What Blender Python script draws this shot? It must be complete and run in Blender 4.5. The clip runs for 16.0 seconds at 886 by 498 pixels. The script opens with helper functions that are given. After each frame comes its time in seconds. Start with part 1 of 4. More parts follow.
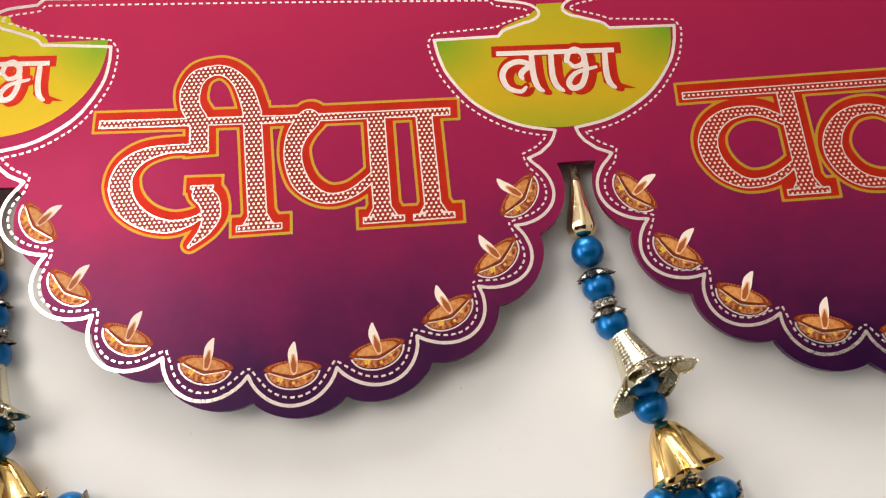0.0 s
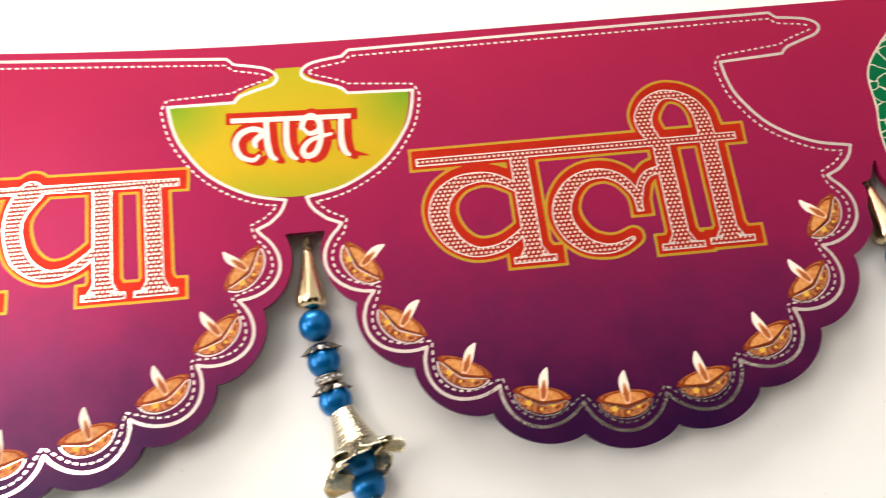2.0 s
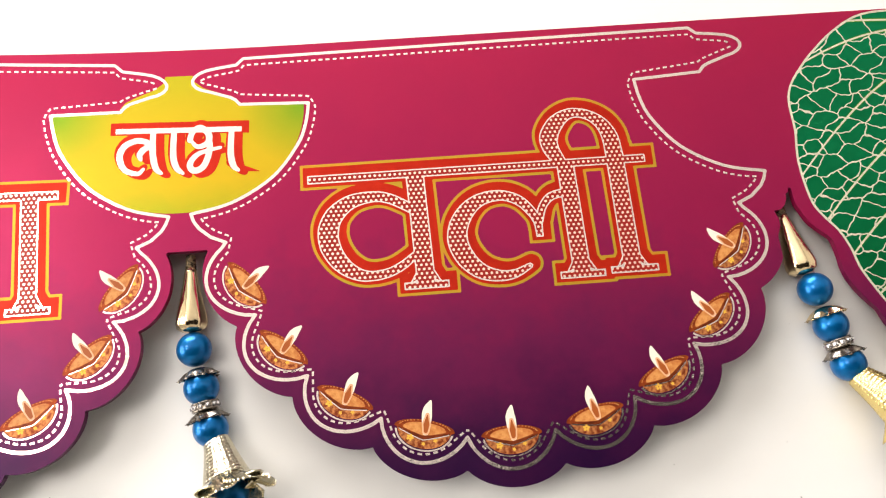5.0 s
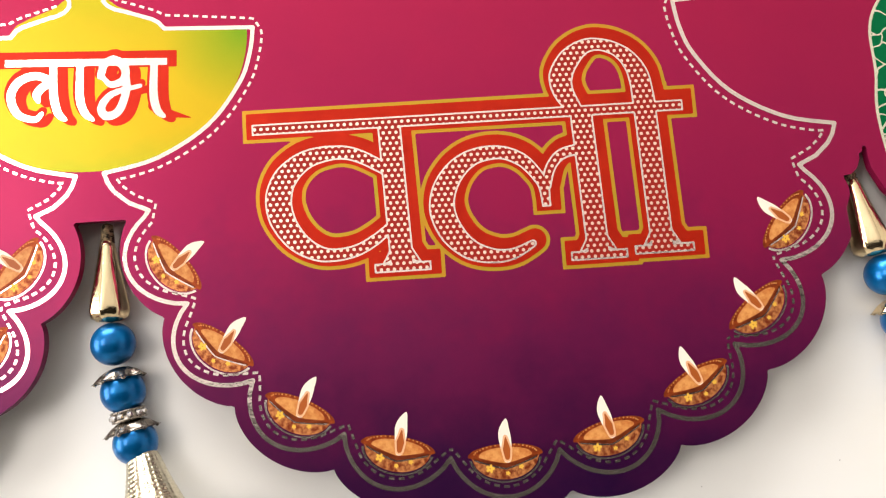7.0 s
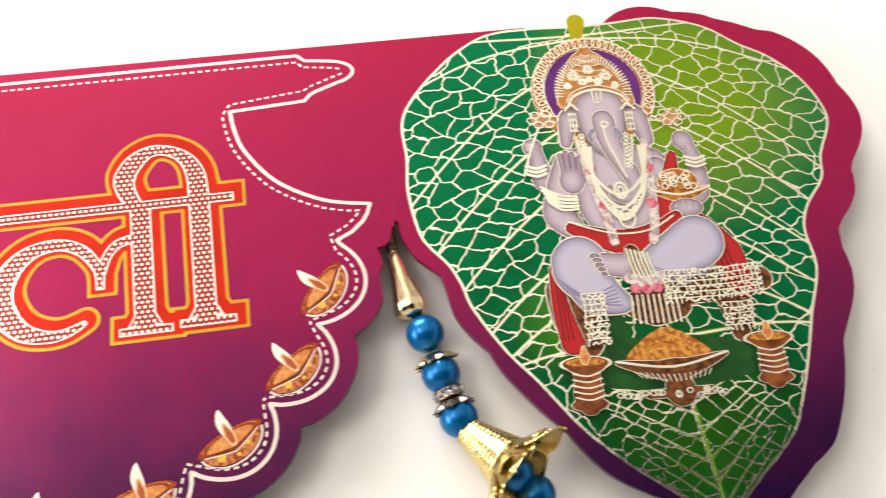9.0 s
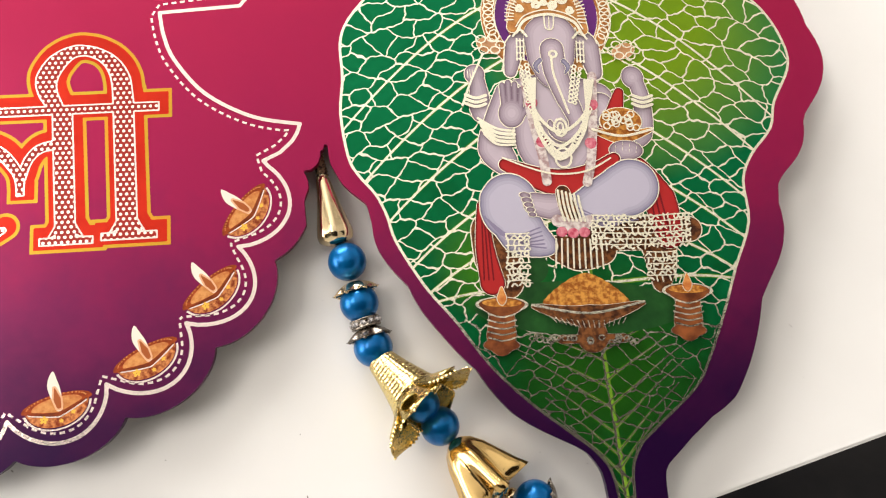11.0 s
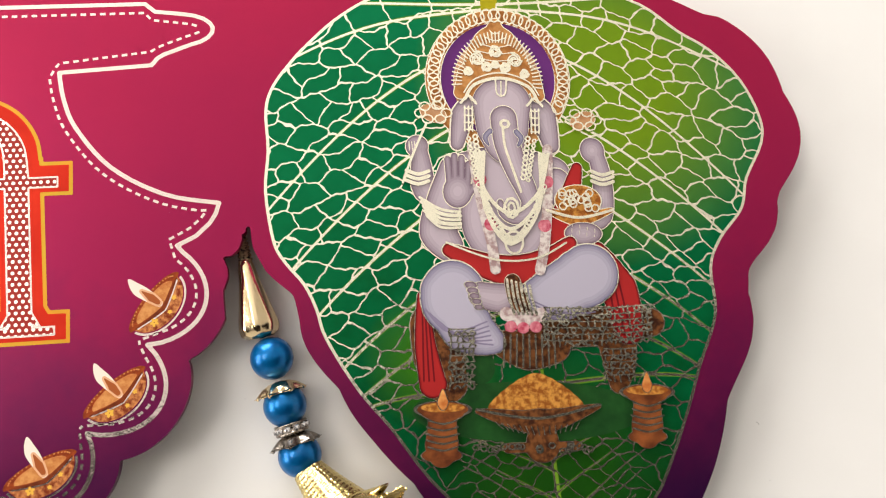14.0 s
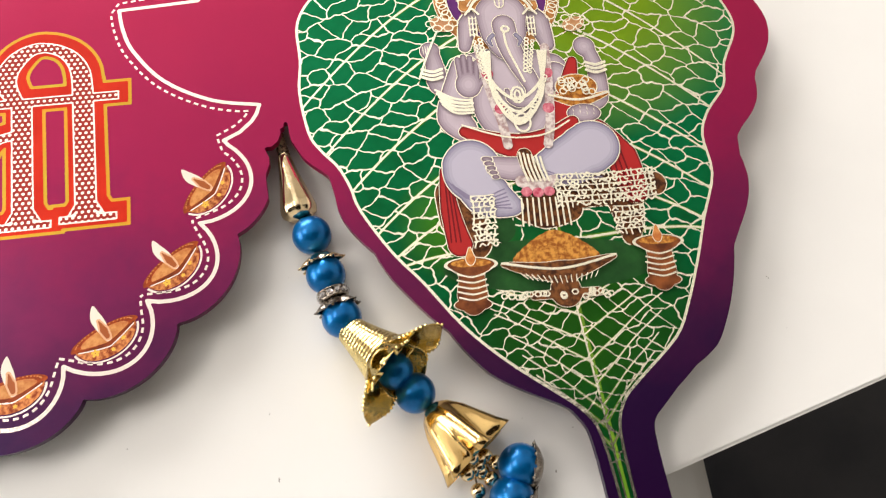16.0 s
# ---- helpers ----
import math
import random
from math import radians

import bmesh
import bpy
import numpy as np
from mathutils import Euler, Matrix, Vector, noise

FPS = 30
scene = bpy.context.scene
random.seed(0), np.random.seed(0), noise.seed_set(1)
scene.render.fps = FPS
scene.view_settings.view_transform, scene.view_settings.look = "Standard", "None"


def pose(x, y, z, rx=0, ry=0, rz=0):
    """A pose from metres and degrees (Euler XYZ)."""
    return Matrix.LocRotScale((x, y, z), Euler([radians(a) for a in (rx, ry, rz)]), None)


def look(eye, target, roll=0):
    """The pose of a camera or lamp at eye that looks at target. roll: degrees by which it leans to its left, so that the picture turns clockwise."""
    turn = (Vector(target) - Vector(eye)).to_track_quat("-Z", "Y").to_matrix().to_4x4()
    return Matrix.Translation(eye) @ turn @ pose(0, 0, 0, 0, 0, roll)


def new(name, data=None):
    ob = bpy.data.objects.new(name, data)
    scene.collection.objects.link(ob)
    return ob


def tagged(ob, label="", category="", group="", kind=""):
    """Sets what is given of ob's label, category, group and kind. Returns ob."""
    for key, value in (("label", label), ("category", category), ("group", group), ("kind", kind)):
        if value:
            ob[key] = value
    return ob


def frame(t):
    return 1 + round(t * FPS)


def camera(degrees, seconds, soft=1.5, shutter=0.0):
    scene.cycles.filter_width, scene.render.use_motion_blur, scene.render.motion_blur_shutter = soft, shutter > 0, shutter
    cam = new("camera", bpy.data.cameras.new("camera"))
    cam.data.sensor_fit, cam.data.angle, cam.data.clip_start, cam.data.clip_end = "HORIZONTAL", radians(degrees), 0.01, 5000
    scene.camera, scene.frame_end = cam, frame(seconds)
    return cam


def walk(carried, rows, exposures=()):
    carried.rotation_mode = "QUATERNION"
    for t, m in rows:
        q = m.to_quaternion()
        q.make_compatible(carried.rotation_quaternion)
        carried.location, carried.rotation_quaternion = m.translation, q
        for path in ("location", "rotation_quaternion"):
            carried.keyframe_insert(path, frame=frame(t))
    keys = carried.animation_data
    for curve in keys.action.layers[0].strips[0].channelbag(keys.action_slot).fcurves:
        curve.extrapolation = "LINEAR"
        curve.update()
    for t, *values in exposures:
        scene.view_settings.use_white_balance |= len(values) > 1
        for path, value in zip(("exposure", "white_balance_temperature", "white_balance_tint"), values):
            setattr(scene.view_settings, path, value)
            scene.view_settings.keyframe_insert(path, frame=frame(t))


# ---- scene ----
cam = camera(59.19, 16.0, soft=1.1, shutter=0.3)
PATH = [
    (0.0, pose(-0.0536, -0.1316, 0.3016, 15.68, 1.78, -3.70)),
    (0.5, pose(-0.0597, -0.1549, 0.3012, 18.09, 1.94, -3.85)),
    (1.0, pose(-0.0536, -0.1835, 0.3023, 22.28, 1.50, -3.92)),
    (1.5, pose(-0.0115, -0.1579, 0.3087, 21.20, -0.08, -4.14)),
    (2.0, pose(0.0424, -0.1107, 0.3030, 15.88, -0.73, -5.67)),
    (2.5, pose(0.0725, -0.0842, 0.2927, 11.49, -3.59, -5.85)),
    (3.0, pose(0.0723, -0.0609, 0.2947, 8.21, -4.69, -5.64)),
    (3.2, pose(0.0741, -0.0552, 0.2989, 7.96, -4.47, -5.03)),
    (5.3, pose(0.0891, -0.0990, 0.2916, 14.96, -0.36, -4.12)),
    (5.5, pose(0.0879, -0.0995, 0.2787, 14.58, -0.12, -3.88)),
    (6.0, pose(0.0959, -0.0800, 0.2572, 9.95, -0.08, -3.56)),
    (6.5, pose(0.0980, -0.0771, 0.2452, 9.94, -1.02, -3.96)),
    (7.0, pose(0.0980, -0.0574, 0.2382, 7.06, -1.03, -3.83)),
    (7.5, pose(0.0985, -0.0354, 0.2344, 3.51, -1.34, -3.17)),
    (8.0, pose(0.1202, -0.0675, 0.2387, 10.07, -1.55, -4.38)),
    (8.5, pose(0.1648, -0.1199, 0.2537, 22.42, -2.60, -7.13)),
    (9.0, pose(0.2284, -0.1142, 0.2555, 21.40, -2.66, -8.18)),
    (9.5, pose(0.2478, -0.1216, 0.2526, 21.04, -2.68, -7.31)),
    (9.7, pose(0.2447, -0.1092, 0.2509, 17.12, -2.93, -6.20)),
    (11.8, pose(0.2671, -0.0906, 0.2666, 10.37, -4.38, -4.11)),
    (12.0, pose(0.2690, -0.0910, 0.2643, 11.36, -4.58, -4.53)),
    (12.5, pose(0.2778, -0.0846, 0.2571, 11.63, -4.85, -4.91)),
    (13.0, pose(0.2825, -0.0822, 0.2439, 11.99, -5.13, -5.36)),
    (13.5, pose(0.2780, -0.0675, 0.2409, 10.39, -5.62, -5.02)),
    (14.0, pose(0.2737, -0.0485, 0.2426, 8.38, -5.48, -3.92)),
    (14.5, pose(0.2732, -0.0368, 0.2424, 6.00, -5.49, -3.05)),
    (15.0, pose(0.2703, -0.0645, 0.2487, 10.37, -5.28, -4.21)),
    (15.5, pose(0.2655, -0.0995, 0.2515, 13.59, -5.08, -5.85)),
    (16.0, pose(0.2611, -0.1391, 0.2458, 19.06, -3.43, -7.98)),
]
EXPOSURES = [(0.0, -0.42), (0.5, -0.24), (0.9, -0.14), (1.5, -0.02), (3.0, 0.02), (5.5, 0.06), (7.0, 0.02), (7.5, -0.06), (8.5, 0.18), (9.5, 0.06), (12.5, -0.03), (14.0, -0.1), (14.5, -0.12), (15.0, -0.08), (16.0, -0.04)]
walk(cam, PATH, EXPOSURES)

# ---- light ----
world = bpy.data.worlds.new("room_air")
scene.world = world
world.use_nodes = True
world.node_tree.nodes["Background"].inputs[0].default_value = (0.9, 0.95, 1.0, 1)
world.node_tree.nodes["Background"].inputs[1].default_value = 0.15


def area_lamp(name, place, target, sx, sy, watts, colour):
    data = bpy.data.lights.new(name, "AREA")
    data.shape, data.size, data.size_y, data.energy, data.color = "RECTANGLE", sx, sy, watts, colour
    ob = new(name, data)
    ob.matrix_world = look(place, target)
    return ob


# broad lamps added at unseen, assumed windows to brighten the room
area_lamp("added_north_light", (-0.75, 2.56, 1.0), (0.25, 0.0, 0.70), 2.2, 1.4, 124, (1.0, 0.97, 0.93))
area_lamp("added_west_light", (-2.56, -0.2, 1.0), (0.0, -0.1, 0.85), 1.8, 1.4, 58, (1.0, 0.97, 0.93))
area_lamp("ceiling_panel_light", (-1.50, 0.25, 2.262), (-1.50, 0.25, 0), 1.0, 1.7, 38, (1.0, 0.93, 0.86))

# ---- materials ----
MM = 0.001


def material(name, colour=(0.5, 0.5, 0.5), rough=0.5, metal=0.0, coat=0.0, coat_rough=0.1):
    m = bpy.data.materials.new(name)
    m.use_nodes = True
    b = m.node_tree.nodes["Principled BSDF"]
    b.inputs["Base Color"].default_value = (*colour, 1)
    b.inputs["Roughness"].default_value = rough
    b.inputs["Metallic"].default_value = metal
    b.inputs["Coat Weight"].default_value = coat
    b.inputs["Specular IOR Level"].default_value = 0.2
    b.inputs["Coat Roughness"].default_value = coat_rough
    return m


def nodes_of(m):
    t = m.node_tree
    return t.nodes, t.links, t.nodes["Principled BSDF"]


def node(m, kind, **values):
    n = m.node_tree.nodes.new(kind)
    for k, v in values.items():
        n.inputs[k.replace("_", " ")].default_value = v
    return n


def maths(m, op, a, b=None):
    n = m.node_tree.nodes.new("ShaderNodeMath")
    n.operation = op
    for i, v in enumerate((a, b)):
        if v is None:
            continue
        if isinstance(v, (int, float)):
            n.inputs[i].default_value = v
        else:
            m.node_tree.links.new(v, n.inputs[i])
    return n.outputs[0]


def ramp(m, source, stops):
    n = m.node_tree.nodes.new("ShaderNodeValToRGB")
    e = n.color_ramp.elements
    while len(e) < len(stops):
        e.new(0.5)
    for el, (p, c) in zip(e, stops):
        el.position, el.color = p, (*c, 1)
    m.node_tree.links.new(source, n.inputs[0])
    return n.outputs[0]


def coords(m):
    n = m.node_tree.nodes.new("ShaderNodeTexCoord")
    return n.outputs["Object"]


def grain(m, scale, detail=4.0, rough=0.6):
    n = node(m, "ShaderNodeTexNoise", Scale=scale, Detail=detail, Roughness=rough)
    m.node_tree.links.new(coords(m), n.inputs["Vector"])
    return n.outputs["Fac"]


def bump(m, height, strength, distance):
    n = node(m, "ShaderNodeBump", Strength=strength, Distance=distance)
    m.node_tree.links.new(height, n.inputs["Height"])
    m.node_tree.links.new(n.outputs[0], m.node_tree.nodes["Principled BSDF"].inputs["Normal"])


def vary(m, colour_a, colour_b, scale, low=0.35, high=0.65):
    """Two tones of one surface, mixed by a cloudy grain."""
    c = ramp(m, grain(m, scale), [(low, colour_a), (high, colour_b)])
    m.node_tree.links.new(c, m.node_tree.nodes["Principled BSDF"].inputs["Base Color"])
    return m


def gradient_print(name, stops, top, bottom, cloud=0.06):
    """Printed and laminated sheet whose colour runs from its top edge to its bottom edge."""
    m = material(name, rough=0.34, metal=0.42, coat=0.10, coat_rough=0.22)
    m.node_tree.nodes["Principled BSDF"].inputs["Specular IOR Level"].default_value = 0.1
    n, l, b = nodes_of(m)
    sep = n.new("ShaderNodeSeparateXYZ")
    l.new(coords(m), sep.inputs[0])
    y = maths(m, "DIVIDE", maths(m, "SUBTRACT", top, sep.outputs[1]), top - bottom)
    blot = maths(m, "MULTIPLY", maths(m, "SUBTRACT", grain(m, 38.0, 3.0), 0.5), cloud * 4)
    fine = maths(m, "MULTIPLY", maths(m, "SUBTRACT", grain(m, 260.0, 5.0), 0.5), cloud)
    l.new(ramp(m, maths(m, "ADD", maths(m, "ADD", y, blot), fine), stops), b.inputs["Base Color"])
    r = maths(m, "ADD", maths(m, "MULTIPLY", grain(m, 60.0), 0.16), 0.25)
    l.new(r, b.inputs["Roughness"])
    bump(m, grain(m, 900.0, 3.0), 0.12, 0.0002)
    return m


def foil(name, colour, rough=0.24, metal=1.0, relief=0.3):
    m = material(name, colour, rough, metal)
    n, l, b = nodes_of(m)
    l.new(maths(m, "ADD", maths(m, "MULTIPLY", grain(m, 420.0), 0.22), rough - 0.1), b.inputs["Roughness"])
    bump(m, grain(m, 330.0, 2.5), relief, 0.0004)
    return m


def dotted(name, ground, spot, pitch, radius):
    """Foil spots in staggered rows on a printed ground."""
    m = material(name, ground, 0.35, 0.0, 0.04)
    n, l, b = nodes_of(m)
    sep = n.new("ShaderNodeSeparateXYZ")
    l.new(coords(m), sep.inputs[0])
    row = maths(m, "DIVIDE", sep.outputs[1], pitch * 0.86)
    odd = maths(m, "MULTIPLY", maths(m, "MODULO", maths(m, "FLOOR", maths(m, "ADD", row, 1000.0)), 2.0), 0.5)
    col = maths(m, "ADD", maths(m, "DIVIDE", sep.outputs[0], pitch), odd)
    fx = maths(m, "SUBTRACT", maths(m, "FRACT", maths(m, "ADD", col, 1000.0)), 0.5)
    fy = maths(m, "MULTIPLY", maths(m, "SUBTRACT", maths(m, "FRACT", maths(m, "ADD", row, 1000.0)), 0.5), 0.86)
    d = maths(m, "SQRT", maths(m, "ADD", maths(m, "MULTIPLY", fx, fx), maths(m, "MULTIPLY", fy, fy)))
    mask = maths(m, "LESS_THAN", d, radius)
    mix = n.new("ShaderNodeMix")
    mix.data_type = "RGBA"
    mix.inputs[6].default_value, mix.inputs[7].default_value = (*ground, 1), (*spot, 1)
    l.new(mask, mix.inputs[0])
    l.new(mix.outputs[2], b.inputs["Base Color"])
    l.new(mask, b.inputs["Metallic"])
    return m


# magenta to purple print, its last stops darkened further to imitate a dark reflection
M_board = gradient_print("magenta_to_purple_print", [(0.0, (0.37, 0.011, 0.058)), (0.48, (0.27, 0.008, 0.060)), (0.70, (0.135, 0.008, 0.058)), (0.89, (0.044, 0.005, 0.042)), (1.0, (0.020, 0.003, 0.036))], 0.076, -0.115)
M_edge = vary(material("foam_board_edge", rough=0.7), (0.10, 0.02, 0.09), (0.2, 0.04, 0.12), 200)
M_silver = foil("pale_foil", (0.83, 0.70, 0.64), 0.12, 0.95, 0.16)
M_gold = foil("gold_foil", (1.0, 0.94, 0.75), 0.12, 0.95, 0.16)
M_red = vary(material("red_print", rough=0.36, metal=0.5), (0.40, 0.012, 0.003), (0.48, 0.019, 0.004), 70)
M_ochre = vary(material("ochre_print", rough=0.36, metal=0.5), (0.56, 0.24, 0.02), (0.44, 0.30, 0.025), 40)
# ground is the red print darkened for the shade between the embossed dots
M_dots = dotted("red_print_with_foil_dots", (0.30, 0.012, 0.006), (0.92, 0.76, 0.64), 0.0020, 0.27)
M_yellow = gradient_print("yellow_green_print", [(0.0, (0.42, 0.36, 0.010)), (0.28, (0.50, 0.36, 0.010)), (0.75, (0.53, 0.35, 0.010)), (1.0, (0.32, 0.33, 0.012))], 0.062, 0.001, 0.05)
nn, ll, bb = nodes_of(M_yellow)
tone = bb.inputs["Base Color"].links[0].from_socket
for spot in ((-0.053, 0.048, 0), (0.046, 0.046, 0), (-0.299, 0.063, 0), (-0.201, 0.059, 0)):
    dist = nn.new("ShaderNodeVectorMath")
    dist.operation = "DISTANCE"
    dist.inputs[1].default_value = spot
    ll.new(coords(M_yellow), dist.inputs[0])
    near = maths(M_yellow, "MAXIMUM", maths(M_yellow, "SUBTRACT", 1.0, maths(M_yellow, "DIVIDE", dist.outputs["Value"], 0.026)), 0.0)
    mx = nn.new("ShaderNodeMix")
    mx.data_type = "RGBA"
    mx.inputs[7].default_value = (0.15, 0.30, 0.01, 1)
    ll.new(near, mx.inputs[0])
    ll.new(tone, mx.inputs[6])
    tone = mx.outputs[2]
ll.new(tone, bb.inputs["Base Color"])
# green print; its lower stops are darkened to imitate a dark reflection
M_leaf = gradient_print("green_leaf_print", [(0.0, (0.002, 0.165, 0.060)), (0.5, (0.001, 0.118, 0.036)), (0.8, (0.002, 0.056, 0.010)), (1.0, (0.002, 0.052, 0.010))], 0.075, -0.15, 0.2)
nn, ll, bb = nodes_of(M_leaf)
bb.inputs["Specular IOR Level"].default_value = 0.08
bb.inputs["Coat Weight"].default_value = 0.0
green = bb.inputs["Base Color"].links[0].from_socket
# lime patches of the print; the second is dimmed for the same dark reflection
for spot, reach, lime in (((0.355, 0.038, 0), 0.062, (0.17, 0.29, 0.009)), ((0.330, -0.085, 0), 0.042, (0.014, 0.085, 0.006)), ((0.294, -0.048, 0), 0.022, (0.04, 0.17, 0.010))):
    sub = nn.new("ShaderNodeVectorMath")
    sub.operation = "DISTANCE"
    sub.inputs[1].default_value = spot
    ll.new(coords(M_leaf), sub.inputs[0])
    near = maths(M_leaf, "SUBTRACT", 1.0, maths(M_leaf, "DIVIDE", sub.outputs["Value"], reach))
    near = maths(M_leaf, "MINIMUM", maths(M_leaf, "MULTIPLY", maths(M_leaf, "MAXIMUM", near, 0.0), 1.5), 0.95)
    mx = nn.new("ShaderNodeMix")
    mx.data_type = "RGBA"
    mx.inputs[7].default_value = (*lime, 1)
    ll.new(near, mx.inputs[0])
    ll.new(green, mx.inputs[6])
    green = mx.outputs[2]
ll.new(green, bb.inputs["Base Color"])
M_limeleaf = vary(material("lime_midrib_print", rough=0.35), (0.09, 0.22, 0.012), (0.15, 0.27, 0.02), 60)
M_clay = vary(material("orange_clay_print", rough=0.4, metal=0.45), (0.20, 0.030, 0.008), (0.62, 0.24, 0.08), 520, 0.40, 0.60)
M_claydark = vary(material("red_clay_print", rough=0.4, metal=0.45), (0.17, 0.022, 0.006), (0.34, 0.06, 0.010), 500)
M_lip = vary(material("brown_lip_print", rough=0.38, metal=0.45), (0.10, 0.018, 0.006), (0.22, 0.04, 0.01), 300)
M_oil = vary(material("amber_oil_print", rough=0.36, coat=0.03), (0.44, 0.12, 0.025), (0.66, 0.30, 0.09), 300)
M_flame = material("pale_flame_print", (0.86, 0.72, 0.62), 0.36, 0, 0.03)
M_flameglow = material("orange_flame_glow_print", (0.72, 0.40, 0.22), 0.36, 0, 0.03)
M_flamecore = material("brown_flame_heart_print", (0.34, 0.08, 0.015), 0.36, 0, 0.03)
M_blue = material("pearl_blue", (0.004, 0.16, 0.42), 0.3, 0.6, 0.25, 0.06)
vary(M_blue, (0.001, 0.10, 0.31), (0.001, 0.15, 0.42), 250)
M_gilt = foil("deep_gilt_plastic", (0.74, 0.50, 0.20), 0.15)
M_brass = foil("gilt_plastic", (0.86, 0.68, 0.42), 0.14)
M_steel = foil("tarnished_silver", (0.30, 0.26, 0.22), 0.25)
M_crystal = material("crystal_ring", (0.75, 0.72, 0.72), 0.08, 0.75)
M_thread = vary(material("dark_thread", rough=0.6, metal=0.4), (0.03, 0.025, 0.02), (0.42, 0.31, 0.18), 900, 0.42, 0.56)
M_table = material("white_laminate", rough=0.36)
nn, ll, bb = nodes_of(M_table)
bb.inputs["Specular IOR Level"].default_value = 0.5
spec = ramp(M_table, grain(M_table, 330.0, 2.0, 0.5), [(0.19, (0.35, 0.32, 0.30)), (0.215, (0.87, 0.85, 0.83))])
tone = ramp(M_table, grain(M_table, 7.0), [(0.3, (0.93, 0.93, 0.93)), (0.7, (1, 1, 1))])
mul = nn.new("ShaderNodeMix")
mul.data_type, mul.blend_type = "RGBA", "MULTIPLY"
mul.inputs[0].default_value = 1.0
ll.new(spec, mul.inputs[6])
ll.new(tone, mul.inputs[7])
ll.new(mul.outputs[2], bb.inputs["Base Color"])
bump(M_table, grain(M_table, 160.0), 0.05, 0.0004)
M_wall = vary(material("cream_wall_paint", rough=0.8), (0.72, 0.69, 0.64), (0.78, 0.75, 0.70), 3)
M_ceiling = vary(material("white_ceiling_paint", rough=0.85), (0.84, 0.83, 0.81), (0.88, 0.87, 0.85), 3)
# near-black surface of the added overhead slabs, for dark reflections
M_darkblock = vary(material("dark_reflection_blocker", rough=0.6), (0.009, 0.007, 0.006), (0.018, 0.013, 0.010), 8)
M_floor = vary(material("dark_floor_tile", rough=0.4), (0.010, 0.010, 0.012), (0.018, 0.017, 0.018), 9)

# ---- mesh helpers ----


def part(name, bm, mat, parent=None, label=""):
    me = bpy.data.meshes.new(name)
    bm.to_mesh(me)
    bm.free()
    me.materials.append(mat)
    ob = new(name, me)
    ob.parent = parent
    return tagged(ob, label)


def mesh_part(name, verts, faces, mat, parent=None, label="", z=0.0):
    me = bpy.data.meshes.new(name)
    me.from_pydata(verts, [], faces)
    me.materials.append(mat)
    ob = new(name, me)
    ob.parent = parent
    ob.location.z = z
    return tagged(ob, label)


def thing(name, label, category, group="", at=(0, 0, 0)):
    ob = new(name)
    ob.location = at
    ob.empty_display_size = 0.01
    return tagged(ob, label, category, group)


def box(sx, sy, sz, bevel=0.0, centre=(0, 0, 0)):
    bm = bmesh.new()
    bmesh.ops.create_cube(bm, size=1, matrix=Matrix.Translation(centre) @ Matrix.Diagonal((sx, sy, sz, 1)))
    if bevel:
        bmesh.ops.bevel(bm, geom=bm.edges[:], offset=bevel, segments=2, affect="EDGES")
    return bm


